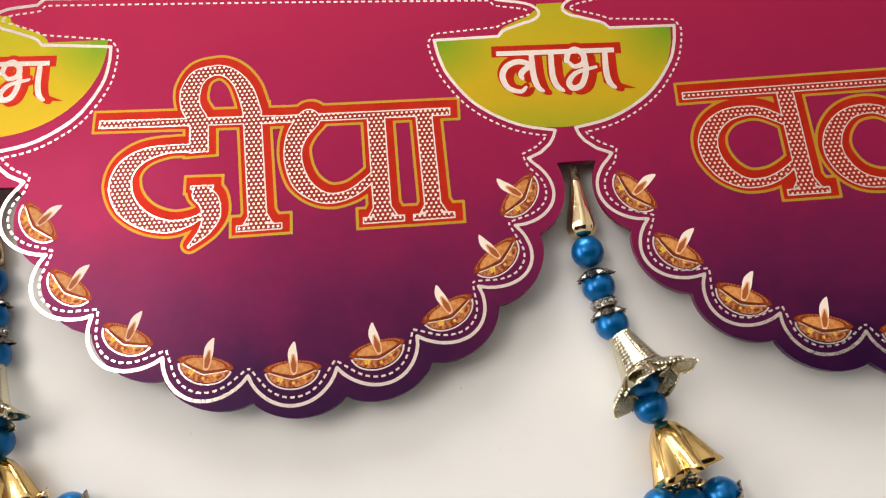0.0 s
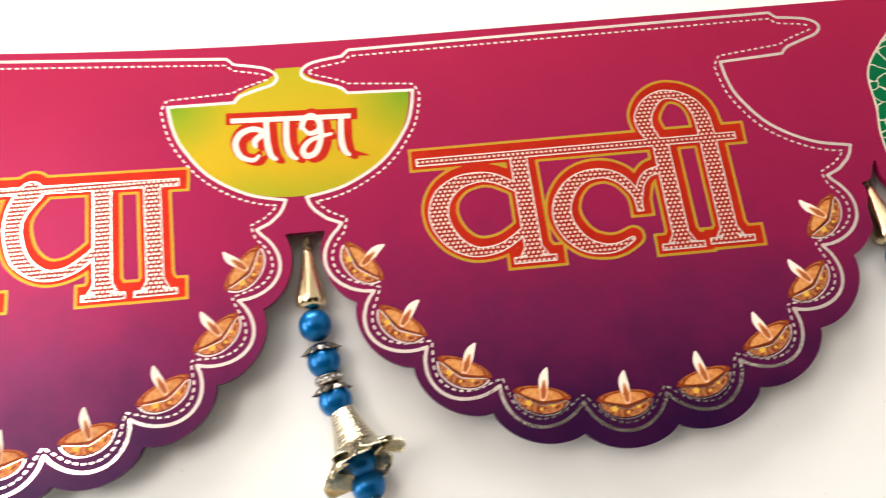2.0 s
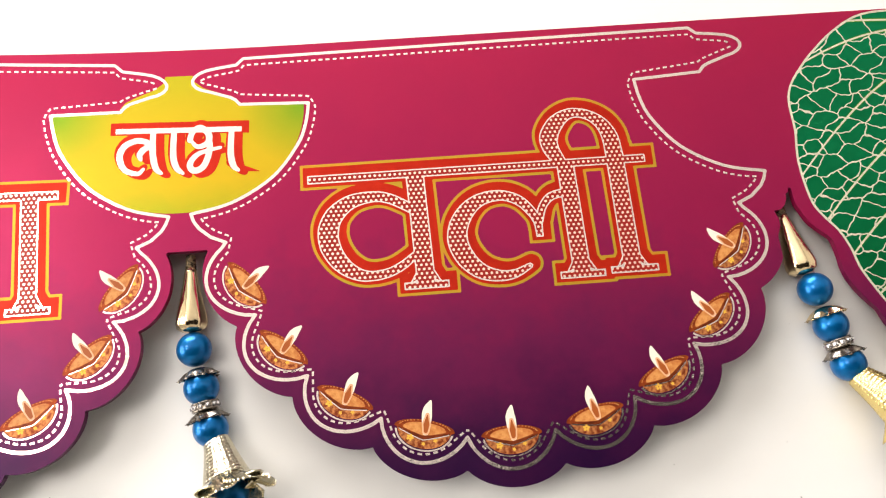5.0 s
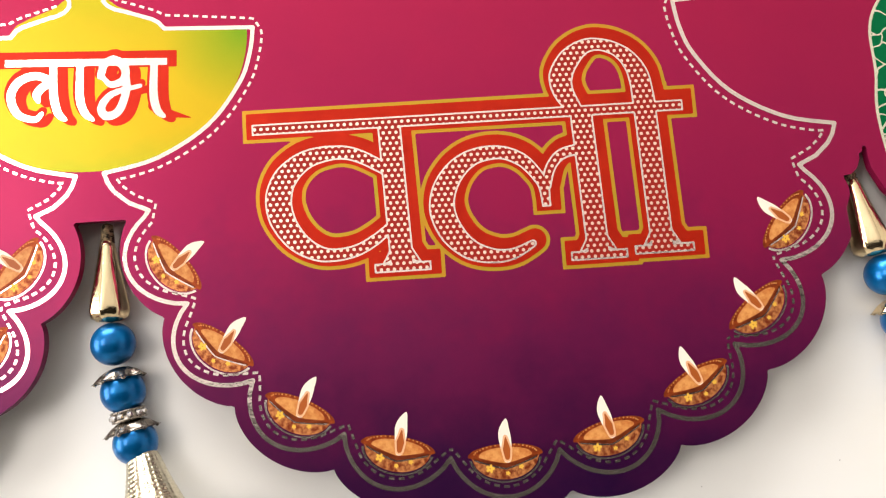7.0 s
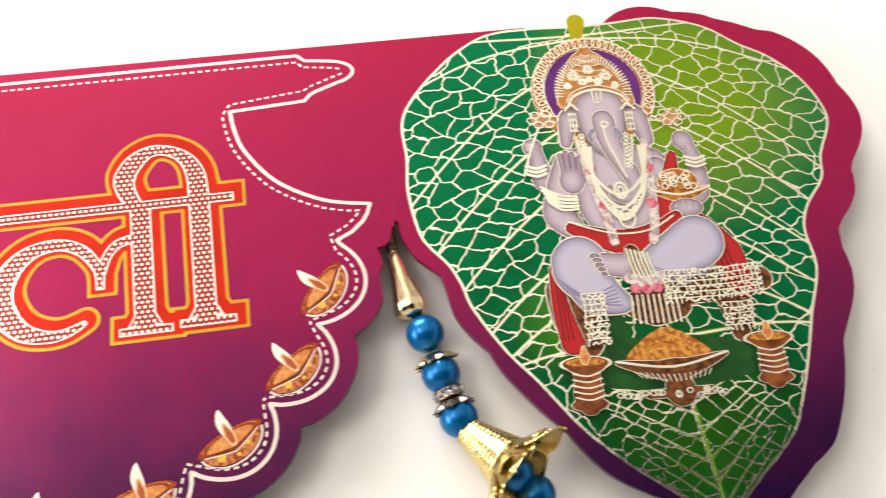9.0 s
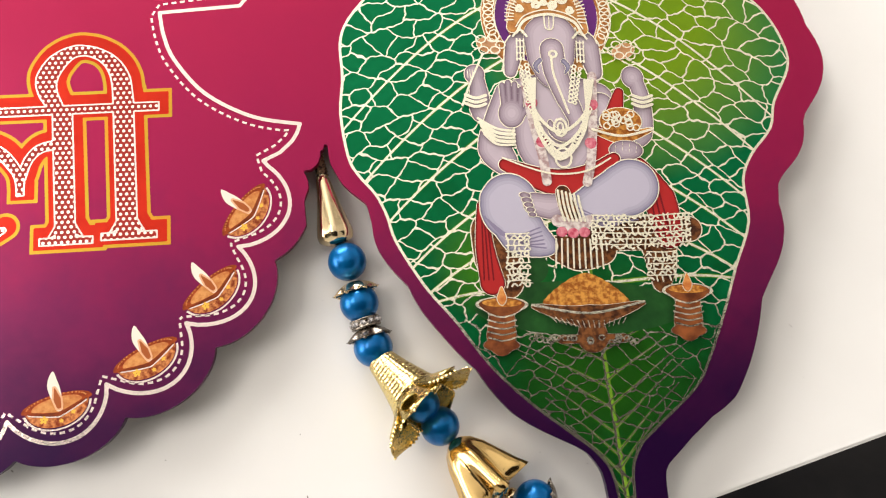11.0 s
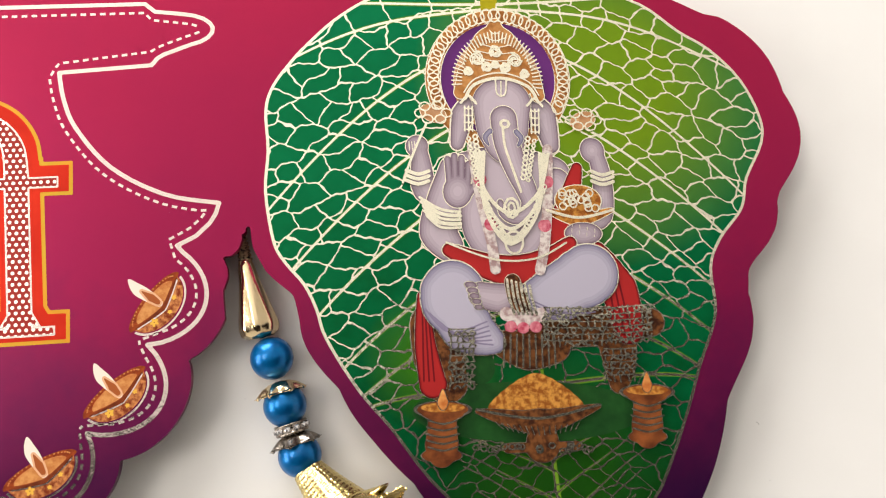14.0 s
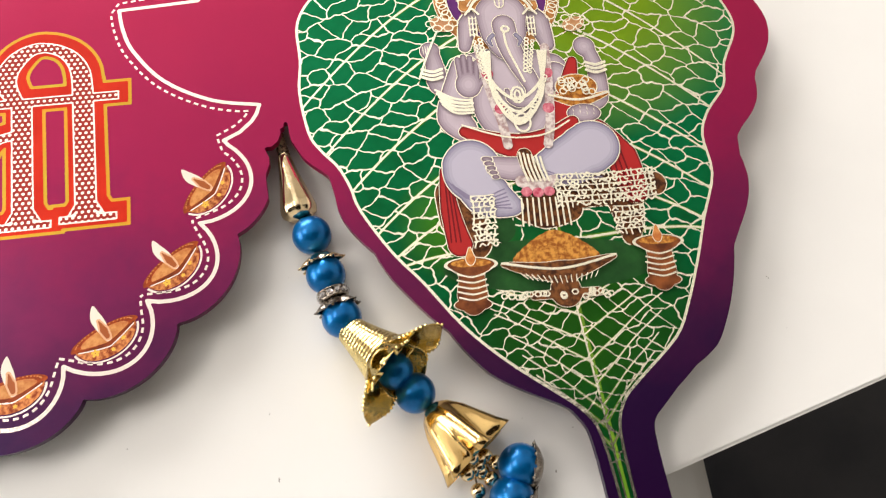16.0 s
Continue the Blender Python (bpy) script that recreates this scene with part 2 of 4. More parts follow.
# flat shapes: distance fields on a fine grid, in millimetres
class Sheet:
    def __init__(self, x0, y0, x1, y1, step):
        self.x0, self.y0, self.step = x0, y0, step
        self.nx, self.ny = int((x1 - x0) / step) + 1, int((y1 - y0) / step) + 1
        self.X, self.Y = np.meshgrid(x0 + step * np.arange(self.nx), y0 + step * np.arange(self.ny))
        self.f = np.full(self.X.shape, 1e3)

    def window(self, xs, ys, margin):
        i0, i1 = int((min(xs) - margin - self.x0) / self.step), int((max(xs) + margin - self.x0) / self.step) + 2
        j0, j1 = int((min(ys) - margin - self.y0) / self.step), int((max(ys) + margin - self.y0) / self.step) + 2
        return slice(max(j0, 0), max(j1, 0)), slice(max(i0, 0), max(i1, 0))

    def line(self, pts, half, margin=6.0):
        """Adds a stroke with round joints; half may be a number or one for each point."""
        hs = half if isinstance(half, (list, tuple)) else [half] * len(pts)
        for (a, b, ha, hb) in zip(pts, pts[1:], hs, hs[1:]):
            w = self.window((a[0], b[0]), (a[1], b[1]), max(ha, hb) + margin)
            X, Y = self.X[w], self.Y[w]
            dx, dy = b[0] - a[0], b[1] - a[1]
            q = np.clip(((X - a[0]) * dx + (Y - a[1]) * dy) / (dx * dx + dy * dy + 1e-12), 0, 1)
            d = np.hypot(X - a[0] - q * dx, Y - a[1] - q * dy) - (ha + (hb - ha) * q)
            self.f[w] = np.minimum(self.f[w], d)
        return self

    def bar(self, a, b, half, margin=6.0):
        """Adds a straight stroke with square ends."""
        w = self.window((a[0], b[0]), (a[1], b[1]), half + margin + 2)
        X, Y = self.X[w], self.Y[w]
        L = math.hypot(b[0] - a[0], b[1] - a[1])
        ux, uy = (b[0] - a[0]) / L, (b[1] - a[1]) / L
        s, n = (X - a[0]) * ux + (Y - a[1]) * uy, -(X - a[0]) * uy + (Y - a[1]) * ux
        self.f[w] = np.minimum(self.f[w], np.maximum(np.abs(s - L / 2) - L / 2, np.abs(n) - half))
        return self

    def oval(self, cx, cy, rx, ry, turn=0.0):
        c, s = math.cos(radians(turn)), math.sin(radians(turn))
        u, v = (self.X - cx) * c + (self.Y - cy) * s, -(self.X - cx) * s + (self.Y - cy) * c
        self.f = np.minimum(self.f, (np.hypot(u / rx, v / ry) - 1) * min(rx, ry))
        return self

    def within(self, g):
        self.f = np.maximum(self.f, g)
        return self

    def mesh(self, level=0.0, place=None, depth=0.0, ring=0.0):
        """Verts and faces of the area with f < level (with ring: of the band of that width inside it), sides going down by depth."""
        f = self.f - level
        if ring:
            f = np.maximum(f, -(self.f - level + ring))
        inside = f < 0
        cells = inside[:-1, :-1].astype(int) + inside[1:, :-1] + inside[:-1, 1:] + inside[1:, 1:]
        verts, faces, sides = [], [], []
        X, Y = self.X, self.Y
        for j in range(self.ny - 1):
            row = cells[j]
            full = np.flatnonzero(np.diff(np.concatenate(([0], (row == 4).astype(int), [0]))))
            for a, b in zip(full[::2], full[1::2]):
                while a < b:
                    e = min(b, a + 16)
                    k = len(verts)
                    verts += [(X[j, a], Y[j, a]), (X[j, e], Y[j, e]), (X[j + 1, e], Y[j + 1, e]), (X[j + 1, a], Y[j + 1, a])]
                    faces.append((k, k + 1, k + 2, k + 3))
                    a = e
            for i in np.flatnonzero((row > 0) & (row < 4)):
                c = ((j, i), (j, i + 1), (j + 1, i + 1), (j + 1, i))
                poly, cut = [], []
                for p, q in zip(c, c[1:] + c[:1]):
                    fp, fq = f[p], f[q]
                    if fp < 0:
                        poly.append((X[p], Y[p]))
                    if (fp < 0) != (fq < 0):
                        t = fp / (fp - fq)
                        w = (X[p] + t * (X[q] - X[p]), Y[p] + t * (Y[q] - Y[p]))
                        poly.append(w)
                        cut.append(w)
                if len(poly) > 2:
                    k = len(verts)
                    verts += poly
                    faces.append(tuple(range(k, k + len(poly))))
                if depth and len(cut) == 2:
                    sides.append(cut)
        place = place or (lambda x, y: (x, y))
        out = [(*(v * MM for v in place(x, y)), 0.0) for x, y in verts]
        for a, b in sides:
            k = len(out)
            pa, pb = place(*a), place(*b)
            out += [(pa[0] * MM, pa[1] * MM, 0), (pb[0] * MM, pb[1] * MM, 0), (pb[0] * MM, pb[1] * MM, -depth * MM), (pa[0] * MM, pa[1] * MM, -depth * MM)]
            faces.append((k, k + 3, k + 2, k + 1))
        return out, faces


def smooth_path(pts, n=8):
    """A rounded line through a few points."""
    out = []
    for i in range(len(pts) - 1):
        p0, p1, p2, p3 = (Vector((*pts[max(0, min(len(pts) - 1, k))], 0)) for k in (i - 1, i, i + 1, i + 2))
        for k in range(n):
            t = k / n
            q = 0.5 * (2 * p1 + (p2 - p0) * t + (2 * p0 - 5 * p1 + 4 * p2 - p3) * t * t + (3 * p1 - p0 - 3 * p2 + p3) * t ** 3)
            out.append((q.x, q.y))
    return out + [tuple(pts[-1][:2])]


def dashes(path, offset, length, gap, half, z, place, parent, mat, name, label=""):
    """A dashed line that follows path at a distance to its left."""
    P = np.array(path)
    d = np.gradient(P, axis=0)
    d /= np.linalg.norm(d, axis=1)[:, None] + 1e-9
    Q = P + offset * np.stack([-d[:, 1], d[:, 0]], 1)
    keep = [np.min(np.hypot(*(P - q).T)) > abs(offset) * 0.93 for q in Q]
    Q = Q[keep]
    s = np.concatenate(([0], np.cumsum(np.hypot(*np.diff(Q, axis=0).T))))
    verts, faces = [], []
    at = 0.0
    while at + length < s[-1]:
        a = np.array([np.interp(at, s, Q[:, k]) for k in (0, 1)])
        b = np.array([np.interp(at + length, s, Q[:, k]) for k in (0, 1)])
        at += length + gap
        if np.hypot(*(b - a)) < 0.7 * length:
            continue
        u = (b - a) / np.hypot(*(b - a))
        n = np.array([-u[1], u[0]]) * half
        k = len(verts)
        verts += [(*(w * MM for w in place(*p)), 0.0) for p in (a - n, b - n, b + n * 0.9, a + n * 0.9)]
        faces.append((k, k + 1, k + 2, k + 3))
    return mesh_part(name, verts, faces, mat, parent, label, z)


# ---- room ----
TABLE_Z = -0.0125
FLOOR_Z = TABLE_Z - 0.75
floor = tagged(part("floor", box(5.2, 5.2, 0.1, 0, (0, 0, FLOOR_Z - 0.05)), M_floor), "dark tiled floor below the white table", "floor", kind="structure")
ceiling = tagged(part("ceiling", box(5.2, 2.78, 0.1, 0, (0, 1.21, 2.37)), M_ceiling), "plain white painted ceiling", "ceiling", kind="structure")
# unseen dark slabs added overhead so the foil reflects dark to south and east
tagged(part("reflection_blocker_south", box(5.2, 2.42, 0.25, 0, (0, -1.39, 2.295)), M_darkblock), "unseen dark overhead slab added to darken reflections in the foil", "ceiling", kind="structure")
tagged(part("reflection_blocker_east", box(2.30, 0.31, 0.25, 0, (1.45, -0.024, 2.295)), M_darkblock), "unseen dark overhead strip added to darken reflections in the foil", "ceiling", kind="structure")
# the north wall has an unseen window opening, added for the lamp lighting the table
bm = box(0.85, 0.1, 3.3, 0, (-2.275, 2.65, 0.8))
for sx, sz, c in ((2.35, 3.3, (1.525, 2.65, 0.8)), (2.2, 1.15, (-0.75, 2.65, -0.275)), (2.2, 0.75, (-0.75, 2.65, 2.075))):
    bmesh.ops.create_cube(bm, size=1, matrix=Matrix.Translation(c) @ Matrix.Diagonal((sx, 0.1, sz, 1)))
tagged(part("wall_north", bm, M_wall), "plain cream painted wall round an opening for an added lamp", "wall", kind="structure")
bm = box(0.1, 1.5, 3.3, 0, (-2.65, -1.85, 0.8))
for sy, sz, c in ((1.9, 3.3, (-2.65, 1.65, 0.8)), (1.8, 1.15, (-2.65, -0.2, -0.275)), (1.8, 0.75, (-2.65, -0.2, 2.075))):
    bmesh.ops.create_cube(bm, size=1, matrix=Matrix.Translation(c) @ Matrix.Diagonal((0.1, sy, sz, 1)))
tagged(part("wall_west", bm, M_wall), "plain cream painted wall round an opening for an added lamp", "wall", kind="structure")
for nm, c, sz in (("wall_south", (0, -2.65, 0.8), (5.4, 0.1, 3.3)), ("wall_east", (2.65, 0, 0.8), (0.1, 5.2, 3.3))):
    tagged(part(nm, box(*sz, 0, c), M_wall), "plain cream painted wall", "wall", kind="structure")
fixture = thing("ceiling_light", "wide white ceiling light panel, switched on", "ceiling light", at=(-1.50, 0.25, 2.32))
part("housing", box(1.08, 1.78, 0.05, 0.006, (0, 0, -0.025)), M_ceiling, fixture)

# table top: its front edge runs aslant
EDGE_A, EDGE_B = Vector((0.3514, -0.1380)), Vector((0.4450, -0.1145))
along = (EDGE_B - EDGE_A).normalized()
across = Vector((-along.y, along.x))
table = thing("table", "white laminate table with a slightly chipped edge", "table", at=(0, 0, FLOOR_Z))
turn = Matrix.Rotation(math.atan2(along.y, along.x), 4, "Z")
mid = EDGE_A + along * 0.25 + across * 0.5
bm = box(1.9, 1.0, 0.018, 0.0012)
bmesh.ops.transform(bm, matrix=Matrix.Translation((mid.x - 0.45 * along.x, mid.y - 0.45 * along.y, TABLE_Z - 0.009 - FLOOR_Z)) @ turn, verts=bm.verts)
part("tabletop", bm, M_table, table)
for a, b in ((-0.85, -0.42), (0.85, -0.42), (-0.85, 0.42), (0.85, 0.42)):
    bm = box(0.05, 0.05, 0.732, 0.004, (0, 0, 0.366))
    p = mid - along * 0.45 + along * a + across * b
    bmesh.ops.transform(bm, matrix=Matrix.Translation((p.x, p.y, 0)) @ turn, verts=bm.verts)
    part("leg", bm, M_wall, table)

# an added plain box stands in for the lit grey patch below the table's edge
M_boxgrey = vary(material("grey_plastic", rough=0.5), (0.62, 0.60, 0.57), (0.70, 0.68, 0.65), 12)
patch_box = thing("grey_patch_box", "plain grey box standing in for the lit grey patch below the table edge", "box", at=(0.275, -0.33, FLOOR_Z))
part("body", box(0.26, 0.44, 0.60, 0.02, (0, 0, 0.30)), M_boxgrey, patch_box)
part("lid", box(0.28, 0.46, 0.03, 0.01, (0, 0, 0.615)), M_boxgrey, patch_box, "flat grey lid")

# ---- the printed door hanging ----
hanging = thing("door_hanging", "magenta and purple printed door hanging with foil lines on table", "door hanging")


def right_panel(x, y):
    return 116 + x - 0.030 * min(y, 0), y + 0.008 * x


def left_panel(x, y):
    up, down = max(y, 0), min(y, 0)
    return -122.7 + 1.0385 * x - 0.0184 * y + 0.00034 * x * y - 0.0003 * x * x - 0.0006 * up * up - down / 88 * (2.2 + 0.05 * x), 2.6 - 0.034 * x + 1.035 * y - 0.00064 * x * y + 0.0004 * up * up


def scallop_ring(rx, ry, bulge, cx=0.0, step=18.7, n=9, samples=18):
    """Nine arcs along the lower half of an ellipse, left to right."""
    out = []
    for k in range(n):
        for i in range(samples + (k == n - 1)):
            s = 2 * i / samples - 1
            phi = radians((k - n / 2 + i / samples) * step)
            r = 1 + bulge * (1 - s * s) ** 0.85
            out.append((cx + rx * r * math.sin(phi), -ry * r * math.cos(phi)))
    return out


def panel_outline():
    """The foil line round one panel, clockwise from the top left."""
    half = [(0, 69), (93.5, 68.9), (96.5, 66.2), (101.5, 65.6)]
    half += [(103 + 11.4 * math.sin(a), 59.8 + 5.4 * math.cos(a)) for a in np.linspace(0.2, 2.75, 9)]
    half += [(99, 51.8), (97, 50.6), (95.2, 48.4), (67.3, 47)]
    half += smooth_path([(67.3, 47), (68.6, 38.5), (72.2, 29), (82.5, 16), (98.5, 6.6), (114.8, 3.0)], 5)[1:]
    half += [(113.6, -0.4), (111.7, -3.2), (107.3, -7.0), (101.5, -9.6)]
    ring = [(x, y - 1.6 * min(1, -y / 40)) for x, y in scallop_ring(100.5, 90.5, 0.125)]
    return half + ring[::-1][1:-1] + [(-x, y) for x, y in half[::-1]]


def leaf_edge(side):
    """One side of the heart-shaped leaf, from the stem to the drip tip: half its width at each height."""
    if side < 0:
        knots = ((71, 0), (72, 18), (71, 36), (64, 50), (55, 61), (49, 67), (41, 73.5), (33, 76.5), (20, 77), (7, 79), (-9, 78), (-16, 75), (-23, 70), (-31, 67), (-40, 65), (-56, 57), (-68, 48.5), (-84, 38.5), (-97, 27), (-108, 14.6), (-115, 7.2), (-124, 3.0), (-150, 2.0))
    else:
        knots = ((71, 0), (71.5, 16), (72, 33), (66, 51), (56, 63), (49, 73), (38, 82), (25, 86.5), (16, 85.5), (4, 78), (-6, 74.5), (-15.5, 65.5), (-25, 60.5), (-40, 59.5), (-56, 51.5), (-70, 45), (-86, 36.5), (-96, 29.5), (-108, 13.8), (-114, 7), (-124, 3), (-150, 2.4))
    return [(axis_x(y) + side * w, y) for y, w in smooth_path(knots, 4)]


def axis_x(y):
    return 320.5 + 0.056 * (70 - y)


leaf_poly = leaf_edge(-1)[::-1] + leaf_edge(1)[1:]


def inside_polygon(X, Y, poly):
    res = np.zeros(X.shape, bool)
    for (x0, y0), (x1, y1) in zip(poly, poly[1:] + poly[:1]):
        if y0 == y1:
            continue
        hit = ((y0 > Y) != (y1 > Y)) & (X < (x1 - x0) * (Y - y0) / (y1 - y0) + x0)
        res ^= hit
    return res


def signed(sheet, poly, margin):
    sheet.line(poly + poly[:1], 0.0, margin)
    sheet.f = np.where(inside_polygon(sheet.X, sheet.Y, poly), -sheet.f, sheet.f)
    return sheet


# board: strip along the top, two scalloped panels, leaf-shaped end
def panel_field(x, y, right=120.0):
    phi = np.degrees(np.arctan2(x / 109.5, -y / 103.3))
    s = 2 * ((phi / 18.7 + 0.5) % 1.0) - 1
    bound = 1 + 0.058 * (1 - s * s) ** 0.8
    f = (np.hypot(x / 109.5, y / 103.3) - bound) * 106
    return np.maximum(np.maximum(f, y + 6), x - right)


sh = Sheet(-310, -160, 430, 96, 0.8)
X, Y = sh.X, sh.Y
top = 73 + 0.00022 * np.maximum(50 - X, 0) ** 2
f = np.maximum(np.maximum(Y - top, -12.9 + np.clip((-130 - X) * 0.06, 0, 7) - Y), np.maximum(X - 232.5 - np.clip((Y + 14) * 1.2, 0, 6), -300 - X))
f = np.minimum(f, panel_field((X - 119.6) / 1.01, Y + 0.6, 112.0))
f = np.minimum(f, panel_field((X + 121 + 0.045 * Y) / 1.01, Y))
f = np.minimum(f, np.maximum(panel_field((X + 121 + 244 + 0.045 * Y) / 1.03, Y - 8), -305 - X))
lf = signed(Sheet(-310, -160, 430, 96, 0.8), leaf_poly, 60.0).f
margin = 9.0 + 3.5 * np.tanh((X - 333) / 6) - 7.5 * np.clip((Y - 52) / 16, 0, 1) * np.clip((400 - X) / 22, 0, 1) - 2.4 * np.clip((-100 - Y) / 12, 0, 1)
ang = np.arctan2(Y - 0, X - 326)
margin = margin + 2.0 * np.abs(np.sin(ang * 8.0 + 0.4)) - 0.9
lf = lf - margin
# notch beside the leaf where the third string hangs
bridge = np.maximum(np.maximum(Y - 73, -4 - Y), np.maximum(200 - X, X - 300))
nx = np.abs(X - 237.8 + 0.05 * Y)
f = np.minimum(np.minimum(f, lf), bridge)
f = np.maximum(f, -np.maximum(nx - 0.9 - np.clip((-8 - Y) * 0.45, 0, 7), Y + 6))
f = np.maximum(f, 0.5 * (-155 - Y))
sh.f = f
v, fc = sh.mesh(depth=3.0)
board = mesh_part("board", v, fc, M_board, hanging, "magenta board fading to deep purple at the scalloped rim")

# foam pads behind the board hold it off the table
for x, y in ((-200, 45), (-125, 0), (-60, 60), (60, 50), (115, -20), (190, 50), (275, 40), (330, -20), (380, 20)):
    part("foam_pad", box(0.016, 0.016, 0.0095, 0, (x * MM, y * MM, -0.00775)), M_edge, hanging)

outline = panel_outline()
for place in (left_panel, right_panel):
    s2 = Sheet(-122, -110, 122, 72, 0.45).line(outline, 0.66, 1.5)
    v, fc = s2.mesh(place=place)
    mesh_part("foil_outline", v, fc, M_silver, hanging, "pale foil outline", 0.00005)
    dashes(outline, -3.0, 1.7, 1.25, 0.42, 0.00005, place, hanging, M_silver, "foil_stitching", "dashed foil line")


# ---- words ----
def swell(n, a, b, c):
    """Widths that run from a over b to c."""
    return [a + (b - a) * math.sin(math.pi * min(1, 2 * i / (n - 1)) / 2) if i < n / 2 else c + (b - c) * math.sin(math.pi * min(1, 2 * (n - 1 - i) / (n - 1)) / 2) for i in range(n)]


def stem(sheet, x0, y0, x1, y1, half, foot_a, foot_b):
    """An upright stroke that widens into a flat foot."""
    sheet.bar((x0, y0), (x1, y1), half)
    sheet.bar((foot_a, y1), (foot_b, y1), 1.5)
    for side in (-1, 1):
        sheet.line([(x1 + side * (half + 1.6), y1 + 1.5), (x1 + side * (half - 1.6), y1 + 4.6)], [0.6, 1.9])


def pen_stroke(sheet, pts, halves):
    """A curved stroke through a few points, with its half width at each of them."""
    path = smooth_path(pts, 6)
    sheet.line(path, [float(h) for h in np.interp(np.linspace(0, len(halves) - 1, len(path)), range(len(halves)), halves)])


def big_word(name, sheet, label):
    word = new(name)
    word.parent = hanging
    tagged(word, label)

    def shadow(x, y):
        """The red ground lies a little up and to one side of the letters."""
        return x + 0.7, y + 1.1

    for nm, level, mat, z in (("ochre_edge", 3.5, M_ochre, 0.04), ("red_band", 2.35, M_red, 0.06), ("foil_edge", 0.0, M_silver, 0.08), ("dotted_fill", -0.55, M_dots, 0.10)):
        v, fc = sheet.mesh(level, place=shadow if level > 0 else None)
        mesh_part(nm, v, fc, mat, word, "", z * MM)


w1 = Sheet(36, -46, 196, 48, 0.4)
w1.bar((47.1, 12.8), (183.1, 12.8), 1.8)
stem(w1, 89.9, 12, 91.5, -33.0, 3.7, 82.9, 100.4)
pen_stroke(w1, [(88.4, -2.3), (79.7, 2.7), (72.6, 4.1), (63.8, 2.5), (57.4, -2.4), (54.7, -8.6), (55.3, -15.5), (59.1, -22.2), (64.6, -26.5), (70.3, -28.0), (77.5, -27.1), (83.8, -24.0), (89.5, -19.5)], [2.0, 2.2, 2.3, 3.0, 3.8, 4.2, 4.1, 3.5, 2.7, 2.1, 1.9, 1.8, 1.5])
pen_stroke(w1, [(132.1, -28.3), (126.2, -31.0), (120.1, -31.4), (113.0, -29.1), (107.6, -23.7), (104.9, -16.6), (105.9, -9.8), (110.0, -3.6), (116.0, 0.2), (123.9, 1.0), (130.5, -1.7), (134.9, -6.6), (136.9, -10.7), (137.2, -15.7)], [1.2, 1.8, 2.3, 3.2, 3.9, 4.1, 3.9, 3.3, 2.6, 2.2, 2.2, 2.0, 1.8, 1.4])
pen_stroke(w1, [(137.7, -10.5), (139.5, -4.8), (143.2, -0.8), (149.0, 0.6)], [1.6, 1.7, 1.8, 1.8])
w1.bar((135.8, -16.2), (138.8, -16.2), 0.9)
stem(w1, 150.5, 12.8, 152.2, -33.1, 3.6, 143.5, 161.3)
pen_stroke(w1, [(148.4, 13.9), (145.6, 19.3), (145.2, 24.5), (148.3, 30.0), (153.2, 33.7), (158.3, 34.2), (163.6, 32.2), (167.6, 28.4), (170.0, 23.0), (170.8, 15.7)], [2.6, 3.4, 3.9, 3.5, 2.5, 2.1, 2.3, 2.9, 3.5, 3.7])
stem(w1, 170.8, 16.0, 172.2, -32.4, 3.7, 163.4, 182.2)
big_word("printed_word", w1, "word in red with ochre edge and white foil dots: वली")

w2 = Sheet(-218, -52, -36, 60, 0.4)
w2.bar((-200.5, 19.2), (-125.0, 15.8), 1.95)
w2.bar((-125.5, 15.8), (-50.5, 13.6), 1.85)
w2.bar((-157.4, 17), (-157.2, 3.0), 4.2)
pen_stroke(w2, [(-157.0, 5.0), (-169.8, 5.6), (-181.0, 3.4), (-188.0, -2.2), (-190.0, -10.1), (-186.9, -18.8), (-179.3, -25.5), (-169.4, -28.7), (-160.6, -27.4), (-154.3, -24.2)], [2.0, 2.0, 3.2, 4.4, 5.1, 4.8, 3.8, 2.9, 1.9, 1.0])
pen_stroke(w2, [(-155.9, -15.6), (-152.6, -19.0), (-151.6, -25.2), (-154.2, -31.5), (-160.8, -38.2)], [4.0, 4.5, 4.1, 2.6, 0.5])
w2.bar((-160.6, -12.4), (-150.6, -12.8), 1.0)
pen_stroke(w2, [(-157.5, 18.2), (-161.1, 24.3), (-161.5, 31.5), (-158.4, 38.1), (-152.3, 40.8), (-146.7, 40.4), (-141.2, 36.1), (-137.3, 29.1), (-134.6, 19.5)], [3.8, 4.3, 4.6, 3.9, 2.6, 2.6, 3.1, 3.9, 4.1])
stem(w2, -134.8, 20, -132.2, -31.8, 4.1, -141.4, -122.2)
pen_stroke(w2, [(-110.7, 14.5), (-115.1, 8.8), (-117.4, 2.1), (-117.2, -5.1), (-114.5, -13.3), (-109.0, -19.0), (-102.5, -21.5), (-95.2, -20.5), (-89.3, -17.3), (-83.9, -12.7)], [5.0, 4.7, 4.0, 3.9, 3.9, 3.1, 2.4, 2.1, 2.2, 1.9])
stem(w2, -82.1, 14, -81.0, -32.2, 3.9, -89.3, -72.0)
stem(w2, -61.8, 13.5, -60.2, -32.3, 3.6, -68.8, -51.5)
big_word("printed_word", w2, "word in red with ochre edge and white foil dots: दीपा")

